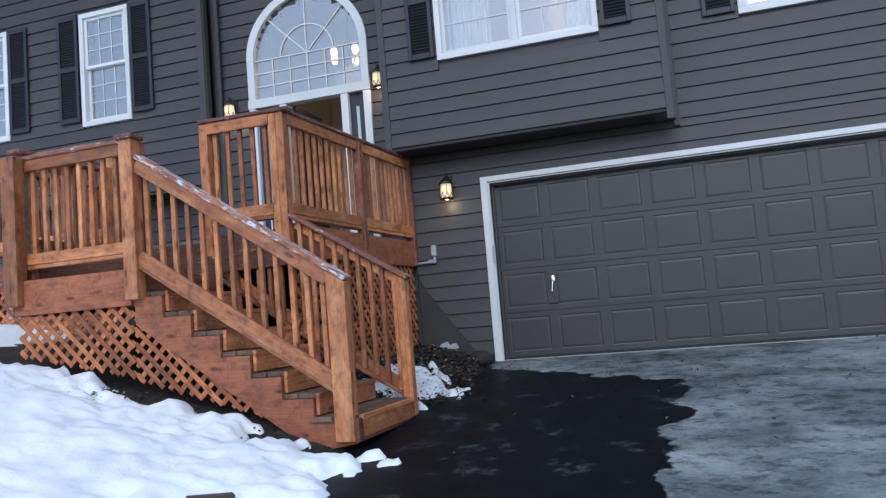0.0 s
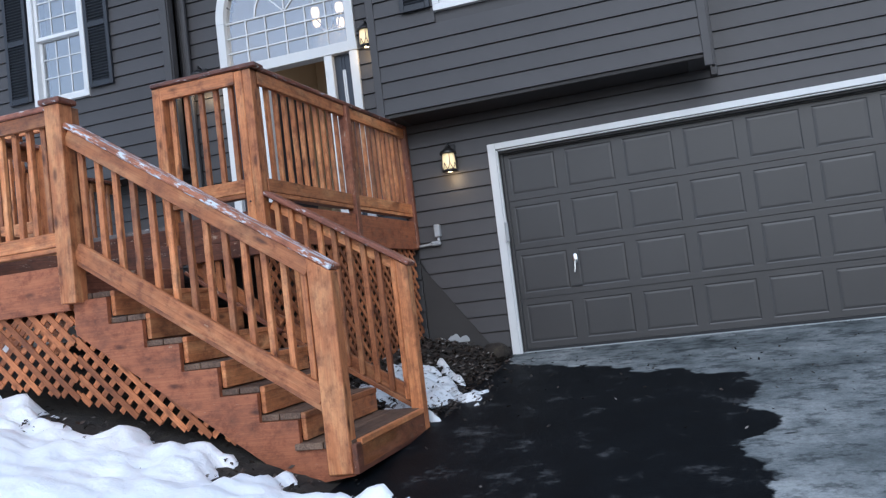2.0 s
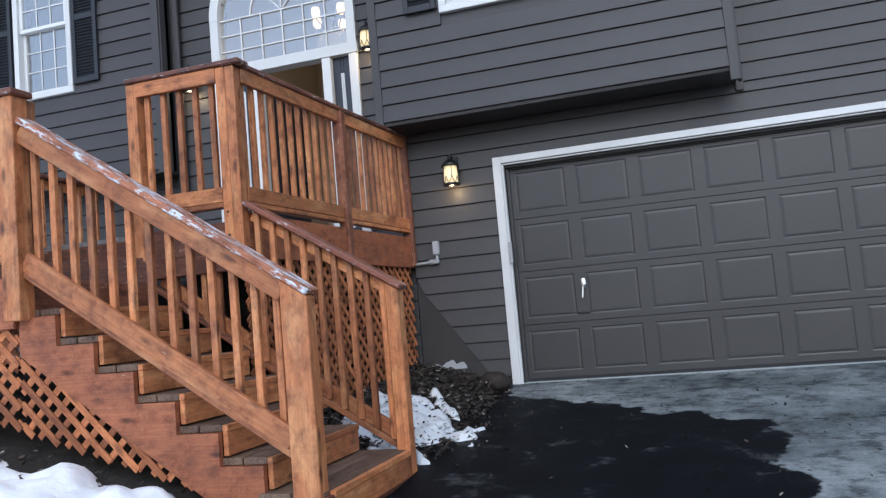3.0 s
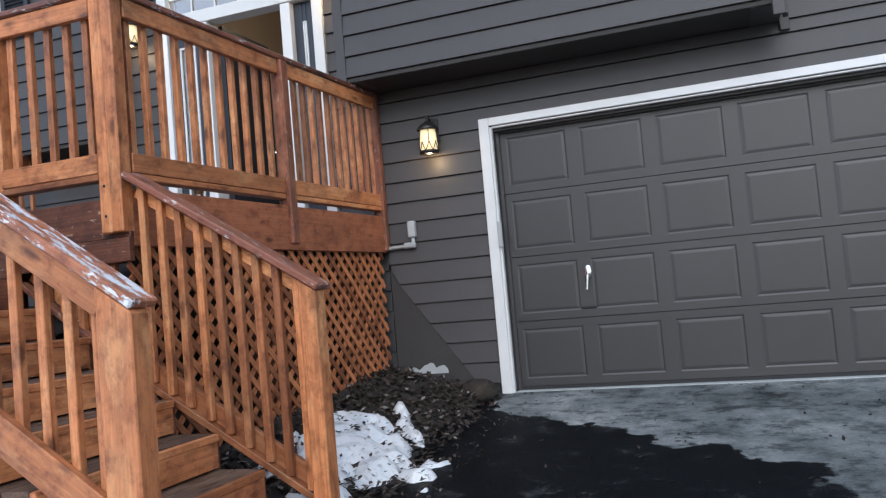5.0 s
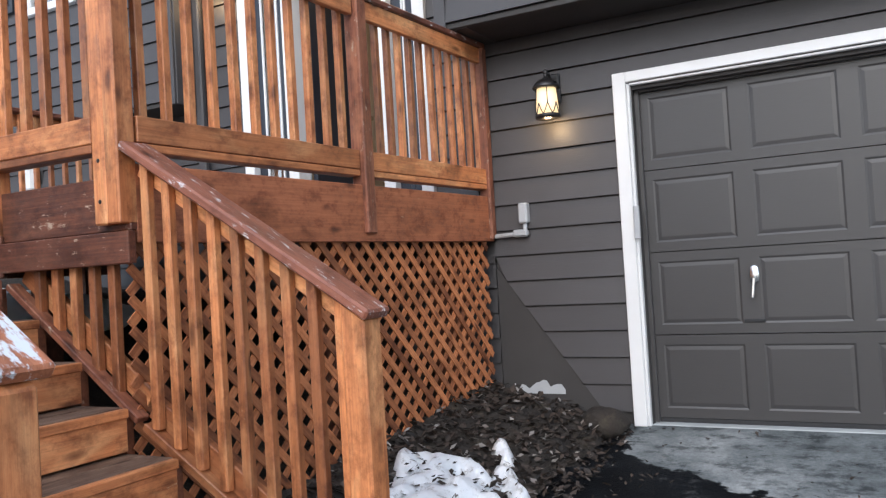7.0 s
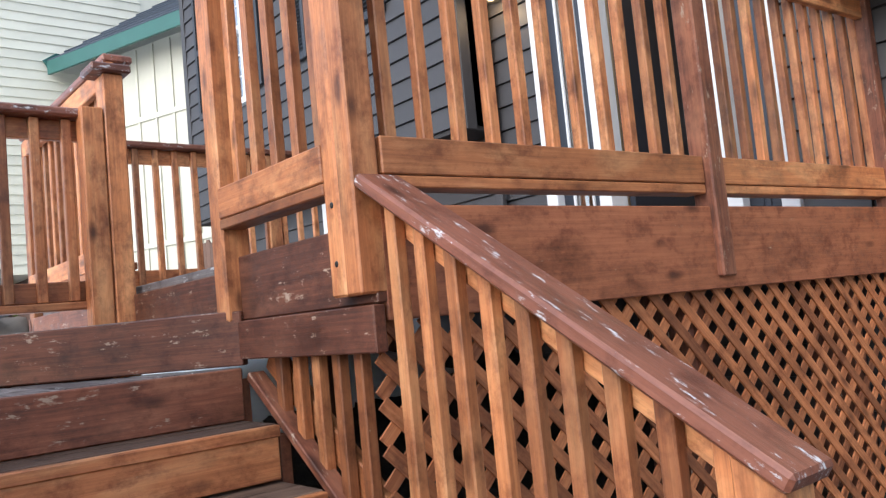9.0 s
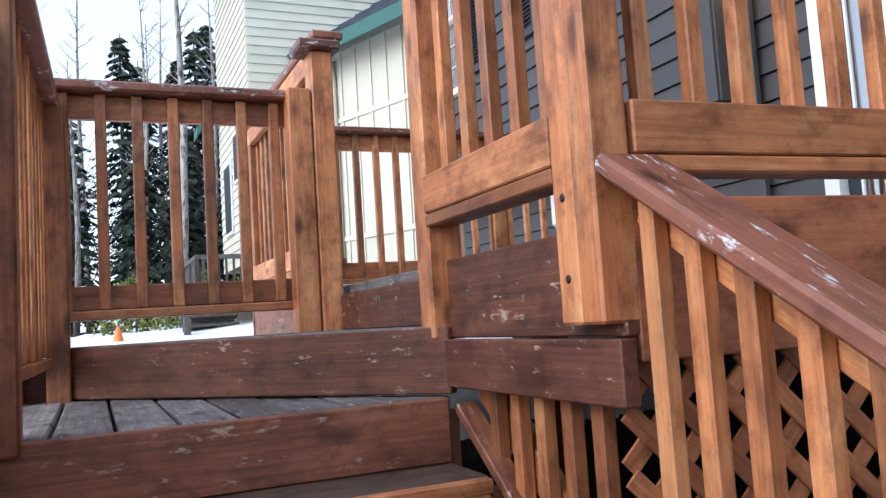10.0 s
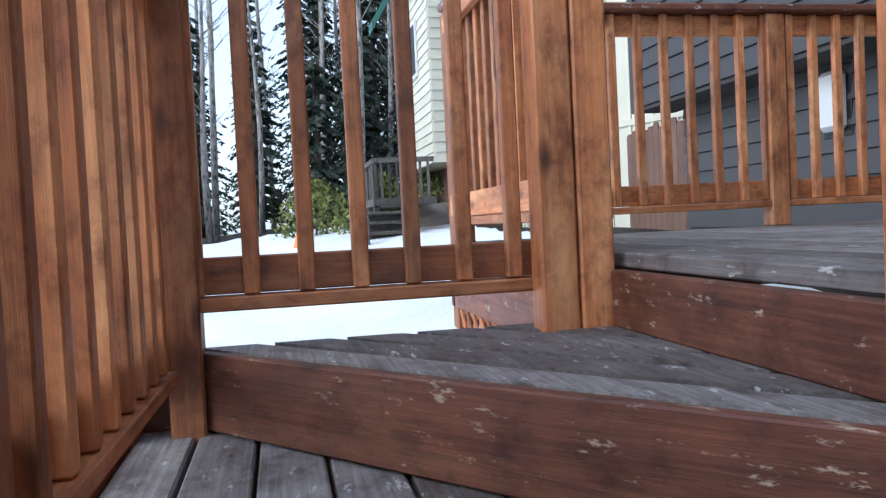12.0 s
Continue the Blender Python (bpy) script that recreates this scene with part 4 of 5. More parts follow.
for i in range(8):                                                   # planks of the upper landing run along its front edge
    off = -nrm * (0.14 * i + 0.004)
    off2 = -nrm * (0.14 * (i + 1) - 0.030)
    quad = []
    for q, o2 in ((P0, off), (P1, off), (P1, off2), (P0, off2)):
        quad.append(q + o2)
    def fit_in(a, b):
        """The part of the line a-b inside the landing."""
        t0, t1 = -1.0, 2.0
        v = b - a
        for ax, lo, hi in ((0, -5.52, -4.25), (1, SL, 6.64)):
            s0, s1 = sorted(((lo - a[ax]) / v[ax], (hi - a[ax]) / v[ax]))
            t0, t1 = max(t0, s0), min(t1, s1)
        return (a + v * t0, a + v * t1) if t1 > t0 + 0.02 else None
    l1, l2 = fit_in(quad[0], quad[1]), fit_in(quad[3], quad[2])
    if l1 and l2:
        part("plank", prism([(p.x, p.y) for p in (l1[0], l1[1], l2[1], l2[0])], "z", LOW2 - 0.038, LOW2), TREAD, land)
block("skirt", (-5.50, SL - 0.035, 1.66), (-4.32, SL - 0.005, 1.955), SKIRT, land)
block("skirt", (-5.55, SL, 1.66), (-5.52, 6.6, 2.08), WOODDARK, land)

lr = thing("landing_railing", (-4.9, SL, 1.9), "stained cedar guard railing round the landing", "railing", "landing railings")
railing(lr, (-5.42, SL + 0.075, LOW2), (-4.30, SL + 0.05, LOW2), (0, -1, 0), -0.03, 0.92, n=9, ledge=True, rail_h=0.095, cap_over=(0.05, 0.0))
block("post", (-4.305, SL + 0.015, 1.90), (-4.215, SL + 0.09, 3.0), WOOD, lr, bev=0.006)
post(lr, -5.46, SL - 0.05, 1.74, 3.02, 0.14, 0.12)
railing(lr, (-5.46, SL + 0.04, LOW2), (-5.46, 6.47, LOW2), (-1, 0, 0), 0.13, 0.98, first=0.05, n=7, rail_h=0.09, cap_over=(0.08, 0.0))
block("post", (-5.505, SL + 0.085, 1.9), (-5.41, SL + 0.165, 3.035), WOOD, lr, bev=0.006)
block("post", (-5.44, 6.445, LOW2 - 0.04), (-5.352, 6.54, 3.10), WOOD, lr, bev=0.006)
block("post", (-5.46, 6.545, 1.6), (-5.35, 6.635, 3.26), WOOD, lr, bev=0.006)
block("post_cap", (-5.49, 6.49, 3.26), (-5.32, 6.665, 3.30), WOODCAP, lr, bev=0.008)

# upper deck
deck = thing("deck", (-5.2, 8.1, 1.0), "raised wooden deck with weathered planks and stained skirt boards", "deck")
DX0, DX1, DS = -7.20, -3.36, 6.66


def EX(y):
    """The deck's slightly skewed east edge."""
    return -3.465 + (y - 6.65) * 0.06


n = 21
for i in range(n):
    y0 = DS + (9.58 - DS) * i / n
    y1 = DS + (9.58 - DS) * (i + 1) / n
    block("plank", (DX0, y0 + 0.003, DECK - 0.038), (EX(y0) - 0.04, y1 - 0.003, DECK), TREAD, deck)
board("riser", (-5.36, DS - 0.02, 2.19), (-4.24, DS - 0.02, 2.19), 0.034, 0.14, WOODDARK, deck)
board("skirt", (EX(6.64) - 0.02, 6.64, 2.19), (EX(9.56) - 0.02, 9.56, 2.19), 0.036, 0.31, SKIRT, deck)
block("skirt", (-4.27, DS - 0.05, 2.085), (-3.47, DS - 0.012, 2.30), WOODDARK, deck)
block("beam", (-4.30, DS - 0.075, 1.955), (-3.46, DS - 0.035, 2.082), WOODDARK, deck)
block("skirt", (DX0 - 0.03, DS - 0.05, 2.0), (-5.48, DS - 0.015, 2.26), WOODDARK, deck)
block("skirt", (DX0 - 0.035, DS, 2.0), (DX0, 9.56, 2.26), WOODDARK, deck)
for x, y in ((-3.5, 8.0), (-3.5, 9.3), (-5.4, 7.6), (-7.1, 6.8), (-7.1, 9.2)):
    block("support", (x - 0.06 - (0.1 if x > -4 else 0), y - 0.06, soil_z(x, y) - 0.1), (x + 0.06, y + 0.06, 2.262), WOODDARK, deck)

dr = thing("deck_railing", (-3.4, 8.1, DECK), "stained cedar guard railing along the raised deck", "railing", "deck railings")
railing(dr, (EX(6.7) - 0.055, 6.66, DECK), (EX(8.08) - 0.055, 8.08, DECK), (1, 0, 0), 0.13, 1.12, n=11, rail_h=0.105, cap_over=(0.10, 0.1))
railing(dr, (EX(8.18) - 0.055, 8.18, DECK), (EX(9.56) - 0.055, 9.56, DECK), (1, 0, 0), 0.13, 1.12, n=12, rail_h=0.105)
block("post", (EX(8) - 0.06, 8.085, 2.08), (EX(8) + 0.03, 8.175, 3.38), WOODDARK, dr, bev=0.006)
block("post", (EX(9.5) - 0.06, 9.49, 2.05), (EX(9.5) + 0.02, 9.556, 3.38), WOODDARK, dr, bev=0.006)
block("post", (-3.612, DS - 0.10, 2.11), (-3.542, DS - 0.01, 3.378), WOOD, dr, bev=0.006)
block("post", (-3.540, DS - 0.10, 2.11), (-3.468, DS - 0.01, 3.378), WOOD, dr, bev=0.006)
for z in (2.2, 2.36):
    part("bolt", lathe([(0.009, -0.002), (0.009, 0.0015), (0.006, 0.003)], 8), BLACK, dr, m=Matrix.Translation((-3.575, DS - 0.10, z)) @ Matrix.Rotation(radians(90), 4, "X"))
railing(dr, (-4.28, DS - 0.05, DECK), (-3.612, DS - 0.05, DECK), (0, -1, 0), 0.13, 1.12, n=5, ledge=True, rail_h=0.105, cap_over=(0.08, 0.2))
block("post", (-4.36, DS - 0.10, 2.083), (-4.27, DS - 0.0, 3.38), WOOD, dr, bev=0.006)
wr = thing("deck_railing", (-7.15, 8.1, DECK), "stained cedar guard railing round the far end of the deck", "railing", "deck railings")
railing(wr, (DX0 + 0.05, 9.55, DECK), (DX0 + 0.05, DS + 0.02, DECK), (-1, 0, 0), 0.13, 1.10, n=21, rail_h=0.10)
block("post", (DX0 + 0.0, 8.25, DECK), (DX0 + 0.09, 8.35, 3.36), WOOD, wr, bev=0.006)
railing(wr, (DX0 + 0.05, DS, DECK), (-5.48, DS, DECK), (0, -1, 0), 0.12, 1.10, n=13, rail_h=0.10)
post(wr, DX0 + 0.05, DS, 1.9, 3.36, 0.1)


# ---------- lattice ----------
def lattice(parent, poly, put, pitch=0.086, width=0.039, thick=0.008):
    """Crossed slats clipped to a convex outline in (u, v); put(u, v, w) gives the place, w out of the plane."""
    c45 = math.sqrt(0.5)
    for lay, (du, dv) in enumerate(((c45, c45), (c45, -c45))):
        nu, nv = -dv, du
        ds = [u * nu + v * nv for u, v in poly]
        s = min(ds) + pitch * 0.4
        while s < max(ds):
            t0, t1 = -1e9, 1e9
            m = len(poly)
            area = sum(poly[i][0] * poly[(i + 1) % m][1] - poly[(i + 1) % m][0] * poly[i][1] for i in range(m))
            for i in range(m):
                (ax, ay), (bx, by) = poly[i], poly[(i + 1) % m]
                ex, ey = (bx - ax), (by - ay)
                if area < 0:
                    ex, ey = -ex, -ey
                fx, fy = -ey, ex
                den = fx * du + fy * dv
                num = fx * (ax - s * nu) + fy * (ay - s * nv)
                if abs(den) < 1e-9:
                    if num > 0:
                        t0, t1 = 1, 0
                elif den > 0:
                    t0 = max(t0, num / den)
                else:
                    t1 = min(t1, num / den)
            if t1 - t0 > 0.05:
                a = Vector(put(s * nu + t0 * du, s * nv + t0 * dv, lay * thick))
                b = Vector(put(s * nu + t1 * du, s * nv + t1 * dv, lay * thick))
                out = Vector(put(0, 0, 1)) - Vector(put(0, 0, 0))
                board("slat", a, b, width, thick, LATT, parent, up=tuple(out), bev=0)
            s += pitch


le = thing("lattice_panel", (DX1, 8.1, 1.0), "diagonal cedar lattice skirting below the deck", "lattice", "lattice panels")
lattice(le, [(6.62, 0.80), (9.50, 1.02), (9.50, 2.06), (6.62, 2.04)], lambda u, v, w: (EX(u) - 0.045 + w, u, v))
ls = thing("lattice_panel", (-4.9, SL, 1.2), "diagonal cedar lattice skirting below the landing", "lattice", "lattice panels")
lattice(ls, [(-5.48, 1.32), (-4.34, 1.08), (-4.34, 1.76), (-5.48, 1.76)], lambda u, v, w: (u, SL + 0.012 - w, v))
ls2 = thing("lattice_panel", (-3.7, SL, 0.9), "diagonal cedar lattice skirting below the stair stringer", "lattice", "lattice panels")
lattice(ls2, [(-4.33, 1.06), (-3.0, 0.66), (-2.80, 0.70), (-4.33, 1.76)], lambda u, v, w: (u, SL + 0.02 - w, v))
lw = thing("lattice_panel", (-6.4, DS, 1.5), "diagonal cedar lattice skirting below the far deck", "lattice", "lattice panels")
lattice(lw, [(DX0, 1.45), (-5.5, 1.3), (-5.5, 2.02), (DX0, 2.02)], lambda u, v, w: (u, DS - 0.03 - w, v))

# ---------- snow, litter ----------
def snow_sheet(name, x0, x1, y0, y1, step, depth, label, rag=0.6, material=None):
    """A lumpy snow field; where depth(x, y) is below nothing it sinks under the ground."""
    def h(x, y):
        n = 0.5 * noise.noise((x * 1.3, y * 1.3, 7)) + 0.45 * noise.noise((x * 3.1, y * 3.1, 1)) + 0.4 * noise.noise((x * 8, y * 8, 4)) + 0.1 * noise.noise((x * 19, y * 19, 2))
        e = depth(x, y) + rag * n
        t = -0.08 if e < -0.1 else 0.10 * (1 - math.exp(-max(e, -0.1) * 3.5)) + 0.075 * n + 0.03 * noise.noise((x * 2.2, y * 2.2, 15)) + 0.012
        base = soil_z(-2, y) if x > -2.5 else soil_z(x, y)
        return base + t
    return tagged(part(name, sheet(span(x0, x1, step), span(y0, y1, step), h), material or SNOW), label, "snow", kind="stuff")


snow_sheet("snow_bank", -9.0, -1.7, -5.0, 5.5, 0.04, lambda x, y: min(1.6, (5.34 - y - 0.10 * clamp(x + 4.2, 0, 1.4)) * 1.2, (-2.3 - x + 0.05 * (y - 4)) * 1.1), "white melting snow bank with a rough grey edge")
snow_sheet("snow_patch", -3.3, -1.7, 6.72, 9.0, 0.03, lambda x, y: 0.56 - 1.0 * math.hypot((x + 2.80) / 0.72, (y - 7.55) / 1.0), "dirty melting snow patch beside the stair foot", 0.8, DIRTYSNOW)
snow_sheet("snow_field", -24, -5.7, -6, 8.8, 0.25, lambda x, y: min(1.0, (-5.9 - x) * 0.8) + 0.25 * math.sin(x * 0.8) * math.sin(y * 0.9), "bright snow covering the yard beyond the deck")


def litter(name, count, spread, label, size=0.03, lift=0.0):
    bm = bmesh.new()
    for _ in range(count):
        x, y = spread()
        z = ground_z(x, y) + lift + random.uniform(0.004, 0.035)
        s = random.uniform(0.5, 1.3) * size
        r = Euler((random.uniform(-0.7, 0.7), random.uniform(-0.7, 0.7), random.uniform(0, 6.3))).to_matrix()
        pts = [Vector((-s, 0, 0)), Vector((-0.2 * s, -0.5 * s, 0.1 * s)), Vector((s, 0, 0)), Vector((-0.2 * s, 0.5 * s, 0.1 * s))]
        bm.faces.new([bm.verts.new(r @ p + Vector((x, y, z))) for p in pts])
    return tagged(part(name, bm, LITTER), label, "leaves", kind="stuff")


def bank():
    return random.uniform(-3.4, -2.35), random.uniform(6.9, 9.5)


litter("leaf_litter", 3800, bank, "brown dead leaves on the bank by the wall")
litter("leaf_litter", 900, lambda: (random.uniform(-5.8, -2.4), random.gauss(5.1, 0.2)), "brown dead leaves along the lattice foot", 0.022)
litter("snow_leaves", 260, lambda: (random.uniform(-3.2, -2.0), random.uniform(6.9, 8.6)), "dark leaf scraps lying on the dirty snow", 0.02, 0.07)
litter("gravel_debris", 520, lambda: (random.uniform(-2.45, 2.4), min(9.5, random.gauss(8.3, 1.3))), "small dead leaves and grit on the driveway", 0.018)


def lump(name, at, size, material, label, category, seed, rough=0.25):
    bm = bmesh.new()
    bmesh.ops.create_icosphere(bm, subdivisions=3, radius=1)
    for v in bm.verts:
        k = 1 + rough * noise.noise(v.co * 1.6 + Vector((seed, 0, 0))) + 0.4 * rough * noise.noise(v.co * 5 + Vector((0, seed, 0)))
        v.co = Vector((v.co.x * size[0], v.co.y * size[1], v.co.z * size[2])) * k
    for f in bm.faces:
        f.smooth = True
    return tagged(part(name, bm, material, m=Matrix.Translation(at)), label, category)


lump("edging_stone", (-2.52, 9.32, 0.85), (0.15, 0.12, 0.10), SOIL, "dark rounded edging stone at the garage corner", "stone", 5.0)
random.seed(21)
flake = [(-3.24 + 0.026 * i, 0.98) for i in range(16)] + [(-2.85 - 0.026 * i, 1.045 + random.uniform(-0.02, 0.045) - 0.004 * abs(i - 7)) for i in range(16)]
tagged(part("peeled_paint", prism(flake, "y", GY - 0.007, GY - 0.0035), GREYBOX), "pale ragged patch of peeled paint on the foundation", "peeled paint")
for x0, y0, x1, y1 in ((-2.62, 3.65, -2.44, 3.81), (-2.60, 3.27, -2.46, 3.43)):
    bo = thing("edging_timber", (x0, y0, soil_z(x0, y0)), "dark old edging timber half buried in snow", "timber")
    board("beam", (x0, y0, soil_z(x0, y0) + 0.17), (x1, y1, soil_z(x1, y1) + 0.17), 0.08, 0.06, TRUNK, bo)


# ---------- trees ----------
def spruce(x, y, h, seed):
    random.seed(seed)
    z0 = soil_z(x, y)
    t = thing("spruce_tree", (x, y, z0 - 0.1), "tall dark green spruce with drooping boughs and gaps", "tree", "spruce trees")
    part("trunk", tube([(x, y, z0 - 0.1), (x + 0.05, y, z0 + h * 0.5), (x, y, z0 + h)], [0.16, 0.1, 0.015], 7), TRUNK, t)
    verts, faces = [], []
    lv = 0.6
    while lv < h - 0.1:
        r = (h - lv) / h * h * 0.2 + 0.2
        for b in range(random.randint(5, 8)):
            a = random.uniform(0, 6.283)
            rr_ = r * random.uniform(0.55, 1.15)
            for k in range(14):
                s = (k + random.random()) / 14
                px, py = x + math.cos(a) * rr_ * s, y + math.sin(a) * rr_ * s
                pz = z0 + lv - 0.35 * rr_ * s * s + random.uniform(-0.06, 0.06)
                u = random.uniform(0.10, 0.24) * (1.1 - 0.4 * s)
                da = a + random.choice((-1, 1)) * random.uniform(0.5, 1.2)
                q = len(verts)
                verts += [(px, py, pz + 0.03), (px + math.cos(da) * u * 1.5, py + math.sin(da) * u * 1.5, pz - u * 0.7), (px + math.cos(a) * u * 0.5, py + math.sin(a) * u * 0.5, pz - 0.05 - u * 0.5)]
                faces.append((q, q + 1, q + 2))
        lv += random.uniform(0.22, 0.4)
    me = bpy.data.meshes.new("crown")
    me.from_pydata(verts, [], faces)
    tagged(part("crown", me, NEEDLE, t), kind="stuff")


def aspen(x, y, h, seed):
    random.seed(seed)
    z0 = soil_z(x, y)
    t = thing("aspen_tree", (x, y, z0 - 0.1), "slender bare aspen with pale grey bark", "tree", "aspen trees")
    lean = random.uniform(-0.4, 0.4)
    pts = [(x + lean * s * s + 0.08 * math.sin(s * 7 + seed), y + 0.1 * math.sin(s * 5 + seed), z0 - 0.1 + h * s) for s in (0, 0.2, 0.4, 0.6, 0.8, 1.0)]
    part("trunk", tube(pts, [0.11, 0.10, 0.085, 0.065, 0.04, 0.01], 8), BIRCH, t)
    bm = bmesh.new()
    for b in range(26):
        s = random.uniform(0.35, 0.98)
        i = min(4, int(s * 5))
        f = s * 5 - i
        p = Vector(pts[i]).lerp(Vector(pts[i + 1]), f)
        a = random.uniform(0, 6.28)
        ln = random.uniform(0.5, 1.5) * (1.25 - s)
        e = p + Vector((math.cos(a) * ln, math.sin(a) * ln, ln * 0.9))
        sub = tube([p, p.lerp(e, 0.5) - Vector((0, 0, 0.05)), e], [0.02, 0.012, 0.004], 4)
        tmp = mesh_of(sub, "tmp")
        bm.from_mesh(tmp)
        bpy.data.meshes.remove(tmp)
        for j in range(3):
            q = p.lerp(e, random.uniform(0.3, 0.95))
            a2 = a + random.uniform(-1.2, 1.2)
            e2 = q + Vector((math.cos(a2), math.sin(a2), 0.9)) * ln * 0.35
            tmp = mesh_of(tube([q, e2], [0.008, 0.003], 3), "tmp")
            bm.from_mesh(tmp)
            bpy.data.meshes.remove(tmp)
    tagged(part("branchwork", bm, BIRCH, t), kind="stuff")


random.seed(11)
spots = [(-27, 7.0, 6), (-30, 8.6, 9), (-28, 10.6, 11), (-33, 9.5, 13), (-29, 12.2, 12), (-34, 12, 13), (-31, 13.8, 12), (-36, 7, 14), (-38, 14, 14), (-32, 5.2, 8), (-34, 3.0, 10), (-30, 16.5, 12), (-37, 10.5, 15), (-40, 5, 13), (-38, 17, 14), (-27, 1.0, 9), (-33, -2, 12), (-42, 8, 15), (-41, 12, 14), (-43, 15, 15), (-36, 15.5, 13), (-44, 10, 16), (-30, 10, 7), (-31.5, 11.4, 6), (-29, 8.0, 5), (-33, 7.6, 11), (-35, 9, 12), (-26, 11.5, 7), (-39, 2, 14), (-35, 0.5, 12)]
for i, (x, y, h) in enumerate(spots):
    spruce(x, y, h * 0.84, 100 + i)
for i in range(34):
    random.seed(300 + i)
    aspen(random.uniform(-36, -22), random.uniform(-3, 17), random.uniform(9, 15), 500 + i)
# trees before the house, which its windows mirror
for i in range(12):
    random.seed(700 + i)
    aspen(random.uniform(-22, 12), random.uniform(-32, -18), random.uniform(11, 15), 800 + i)
for i in range(9):
    spruce(-26 + i * 5.0 + (i % 3), -34 - (i % 2) * 4, 10 + (i * 7) % 5, 900 + i)
random.seed(5)


def bush(x, y, r, h, seed):
    random.seed(seed)
    z0 = soil_z(x, y)
    t = thing("bush", (x, y, z0), "low yellow green bush at the snow's edge", "bush", "bushes")
    part("stem", tube([(x, y, z0 - 0.05), (x, y, z0 + h * 0.7)], [0.03, 0.01]), TRUNK, t)
    verts, faces = [], []
    for _ in range(1400):
        a, s, u = random.uniform(0, 6.283), math.sqrt(random.random()), random.random()
        rr_ = r * s * math.sqrt(max(0.05, 1 - u * u)) * random.uniform(0.8, 1.15)
        p = Vector((x + rr_ * math.cos(a), y + rr_ * math.sin(a), z0 + 0.05 + h * u))
        q = len(verts)
        for _k in range(3):
            verts.append(p + Vector([random.uniform(-0.08, 0.08) for _j in range(3)]))
        faces.append((q, q + 1, q + 2))
    me = bpy.data.meshes.new("leaves")
    me.from_pydata(verts, [], faces)
    tagged(part("foliage", me, BUSH, t), kind="stuff")


bush(-19.5, 7.75, 0.8, 1.2, 41)
bush(-19.0, 8.9, 0.8, 1.1, 42)
bush(-21.0, 6.6, 0.9, 1.2, 43)
lump("boulder", (-18.0, 8.7, soil_z(-18, 8.7) + 0.15), (0.5, 0.45, 0.35), STONE, "rounded brown boulder in the snow", "boulder", 3.0)

# ---------- neighbour's house ----------
nb = thing("neighbour_house", (-17, 10, 2.0), "cream two storey house with green trim and dark shingled roofs", "house")
# batten wing: its south wall runs at a slant
A0, A1 = Vector((-16.3, 9.8, 0)), Vector((-11.9, 11.4, 0))
ad = (A1 - A0).normalized()
an = Vector((ad.y, -ad.x, 0))
up3 = Vector((0, 0, 1))
mA, lA = along(A0 + up3 * 4.4 - an * 0.1, A1 + up3 * 4.4 - an * 0.1)
part("wall", bar_mesh(lA, 0.2, 5.3, CREAM, 0), CREAM, nb, "cream board and batten wall", mA)
k = 0
while k * 0.42 < lA:
    p = A0 + ad * (k * 0.42) + an * 0.012
    board("batten", p + up3 * 1.8, p + up3 * 7.02, 0.05, 0.024, CREAM, nb, up=tuple(an), bev=0)
    k += 1
for z in (3.65, 5.8):
    board("band", A0 + an * 0.016 + up3 * z, A1 + an * 0.016 + up3 * z, 0.03, 0.09, CREAM, nb)
board("fascia", A0 - ad * 0.4 + an * 0.5 + up3 * 7.0, A1 + an * 0.5 + up3 * 7.0, 0.05, 0.24, GREEN, nb, "green painted fascia")
e0, e1 = A0 - ad * 0.4 + an * 0.5 + up3 * 7.13, A1 + an * 0.5 + up3 * 7.13
part("roof", solid([e0, e1, e1 - an * 5 + up3 * 3.6, e0 - an * 5 + up3 * 3.6] + [v - up3 * 0.14 for v in (e0, e1, e1 - an * 5 + up3 * 3.6, e0 - an * 5 + up3 * 3.6)], [(0, 1, 2, 3), (4, 5, 6, 7), (0, 1, 5, 4), (1, 2, 6, 5), (2, 3, 7, 6), (3, 0, 4, 7)]), ROOF, nb, "dark blue grey shingled roof")
board("fascia", e0 - ad * 0.03 - up3 * 0.1, e0 - ad * 0.03 - an * 5 + up3 * 3.5, 0.05, 0.26, GREEN, nb, "green painted fascia")
for i in range(16):
    s = i / 16
    board("shingle_course", e0 - an * 5 * s + up3 * (3.6 * s + 0.01), e1 - an * 5 * s + up3 * (3.6 * s + 0.01), 0.03, 0.02, ROOF, nb, bev=0)
part("downspout", tube([A0 + an * 0.06 + ad * 0.25 + up3 * 6.9, A0 + an * 0.06 + ad * 0.25 + up3 * 2], [0.05, 0.05]), CREAM, nb)
# lap sided wing
BX0, BX1, BY0, BY1, BZ0, BZ1 = -20.2, -16.6, 8.4, 13, 3.4, 10.2
block("wall", (BX0, BY0, BZ0), (BX1, BY1, BZ1), CREAM, nb, "cream lap siding wall", bev=0)
block("wall", (BX0 + 0.1, BY0 + 0.5, 1.4), (BX1 - 0.3, BY1, BZ0), FENCE, nb, "dark lower wall behind the deck", bev=0)
z = BZ0
lapE = mesh_of(prism([(-0.03, -0.004), (0, -0.002), (0, 0.17), (-0.008, 0.17)], "x", -(BX1 - BX0) / 2, (BX1 - BX0) / 2), "lap")
lapE.materials.append(CREAM)
lapS = mesh_of(prism([(-0.03, -0.004), (0, -0.002), (0, 0.17), (-0.008, 0.17)], "x", -1.25, 1.25), "lap")
lapS.materials.append(CREAM)
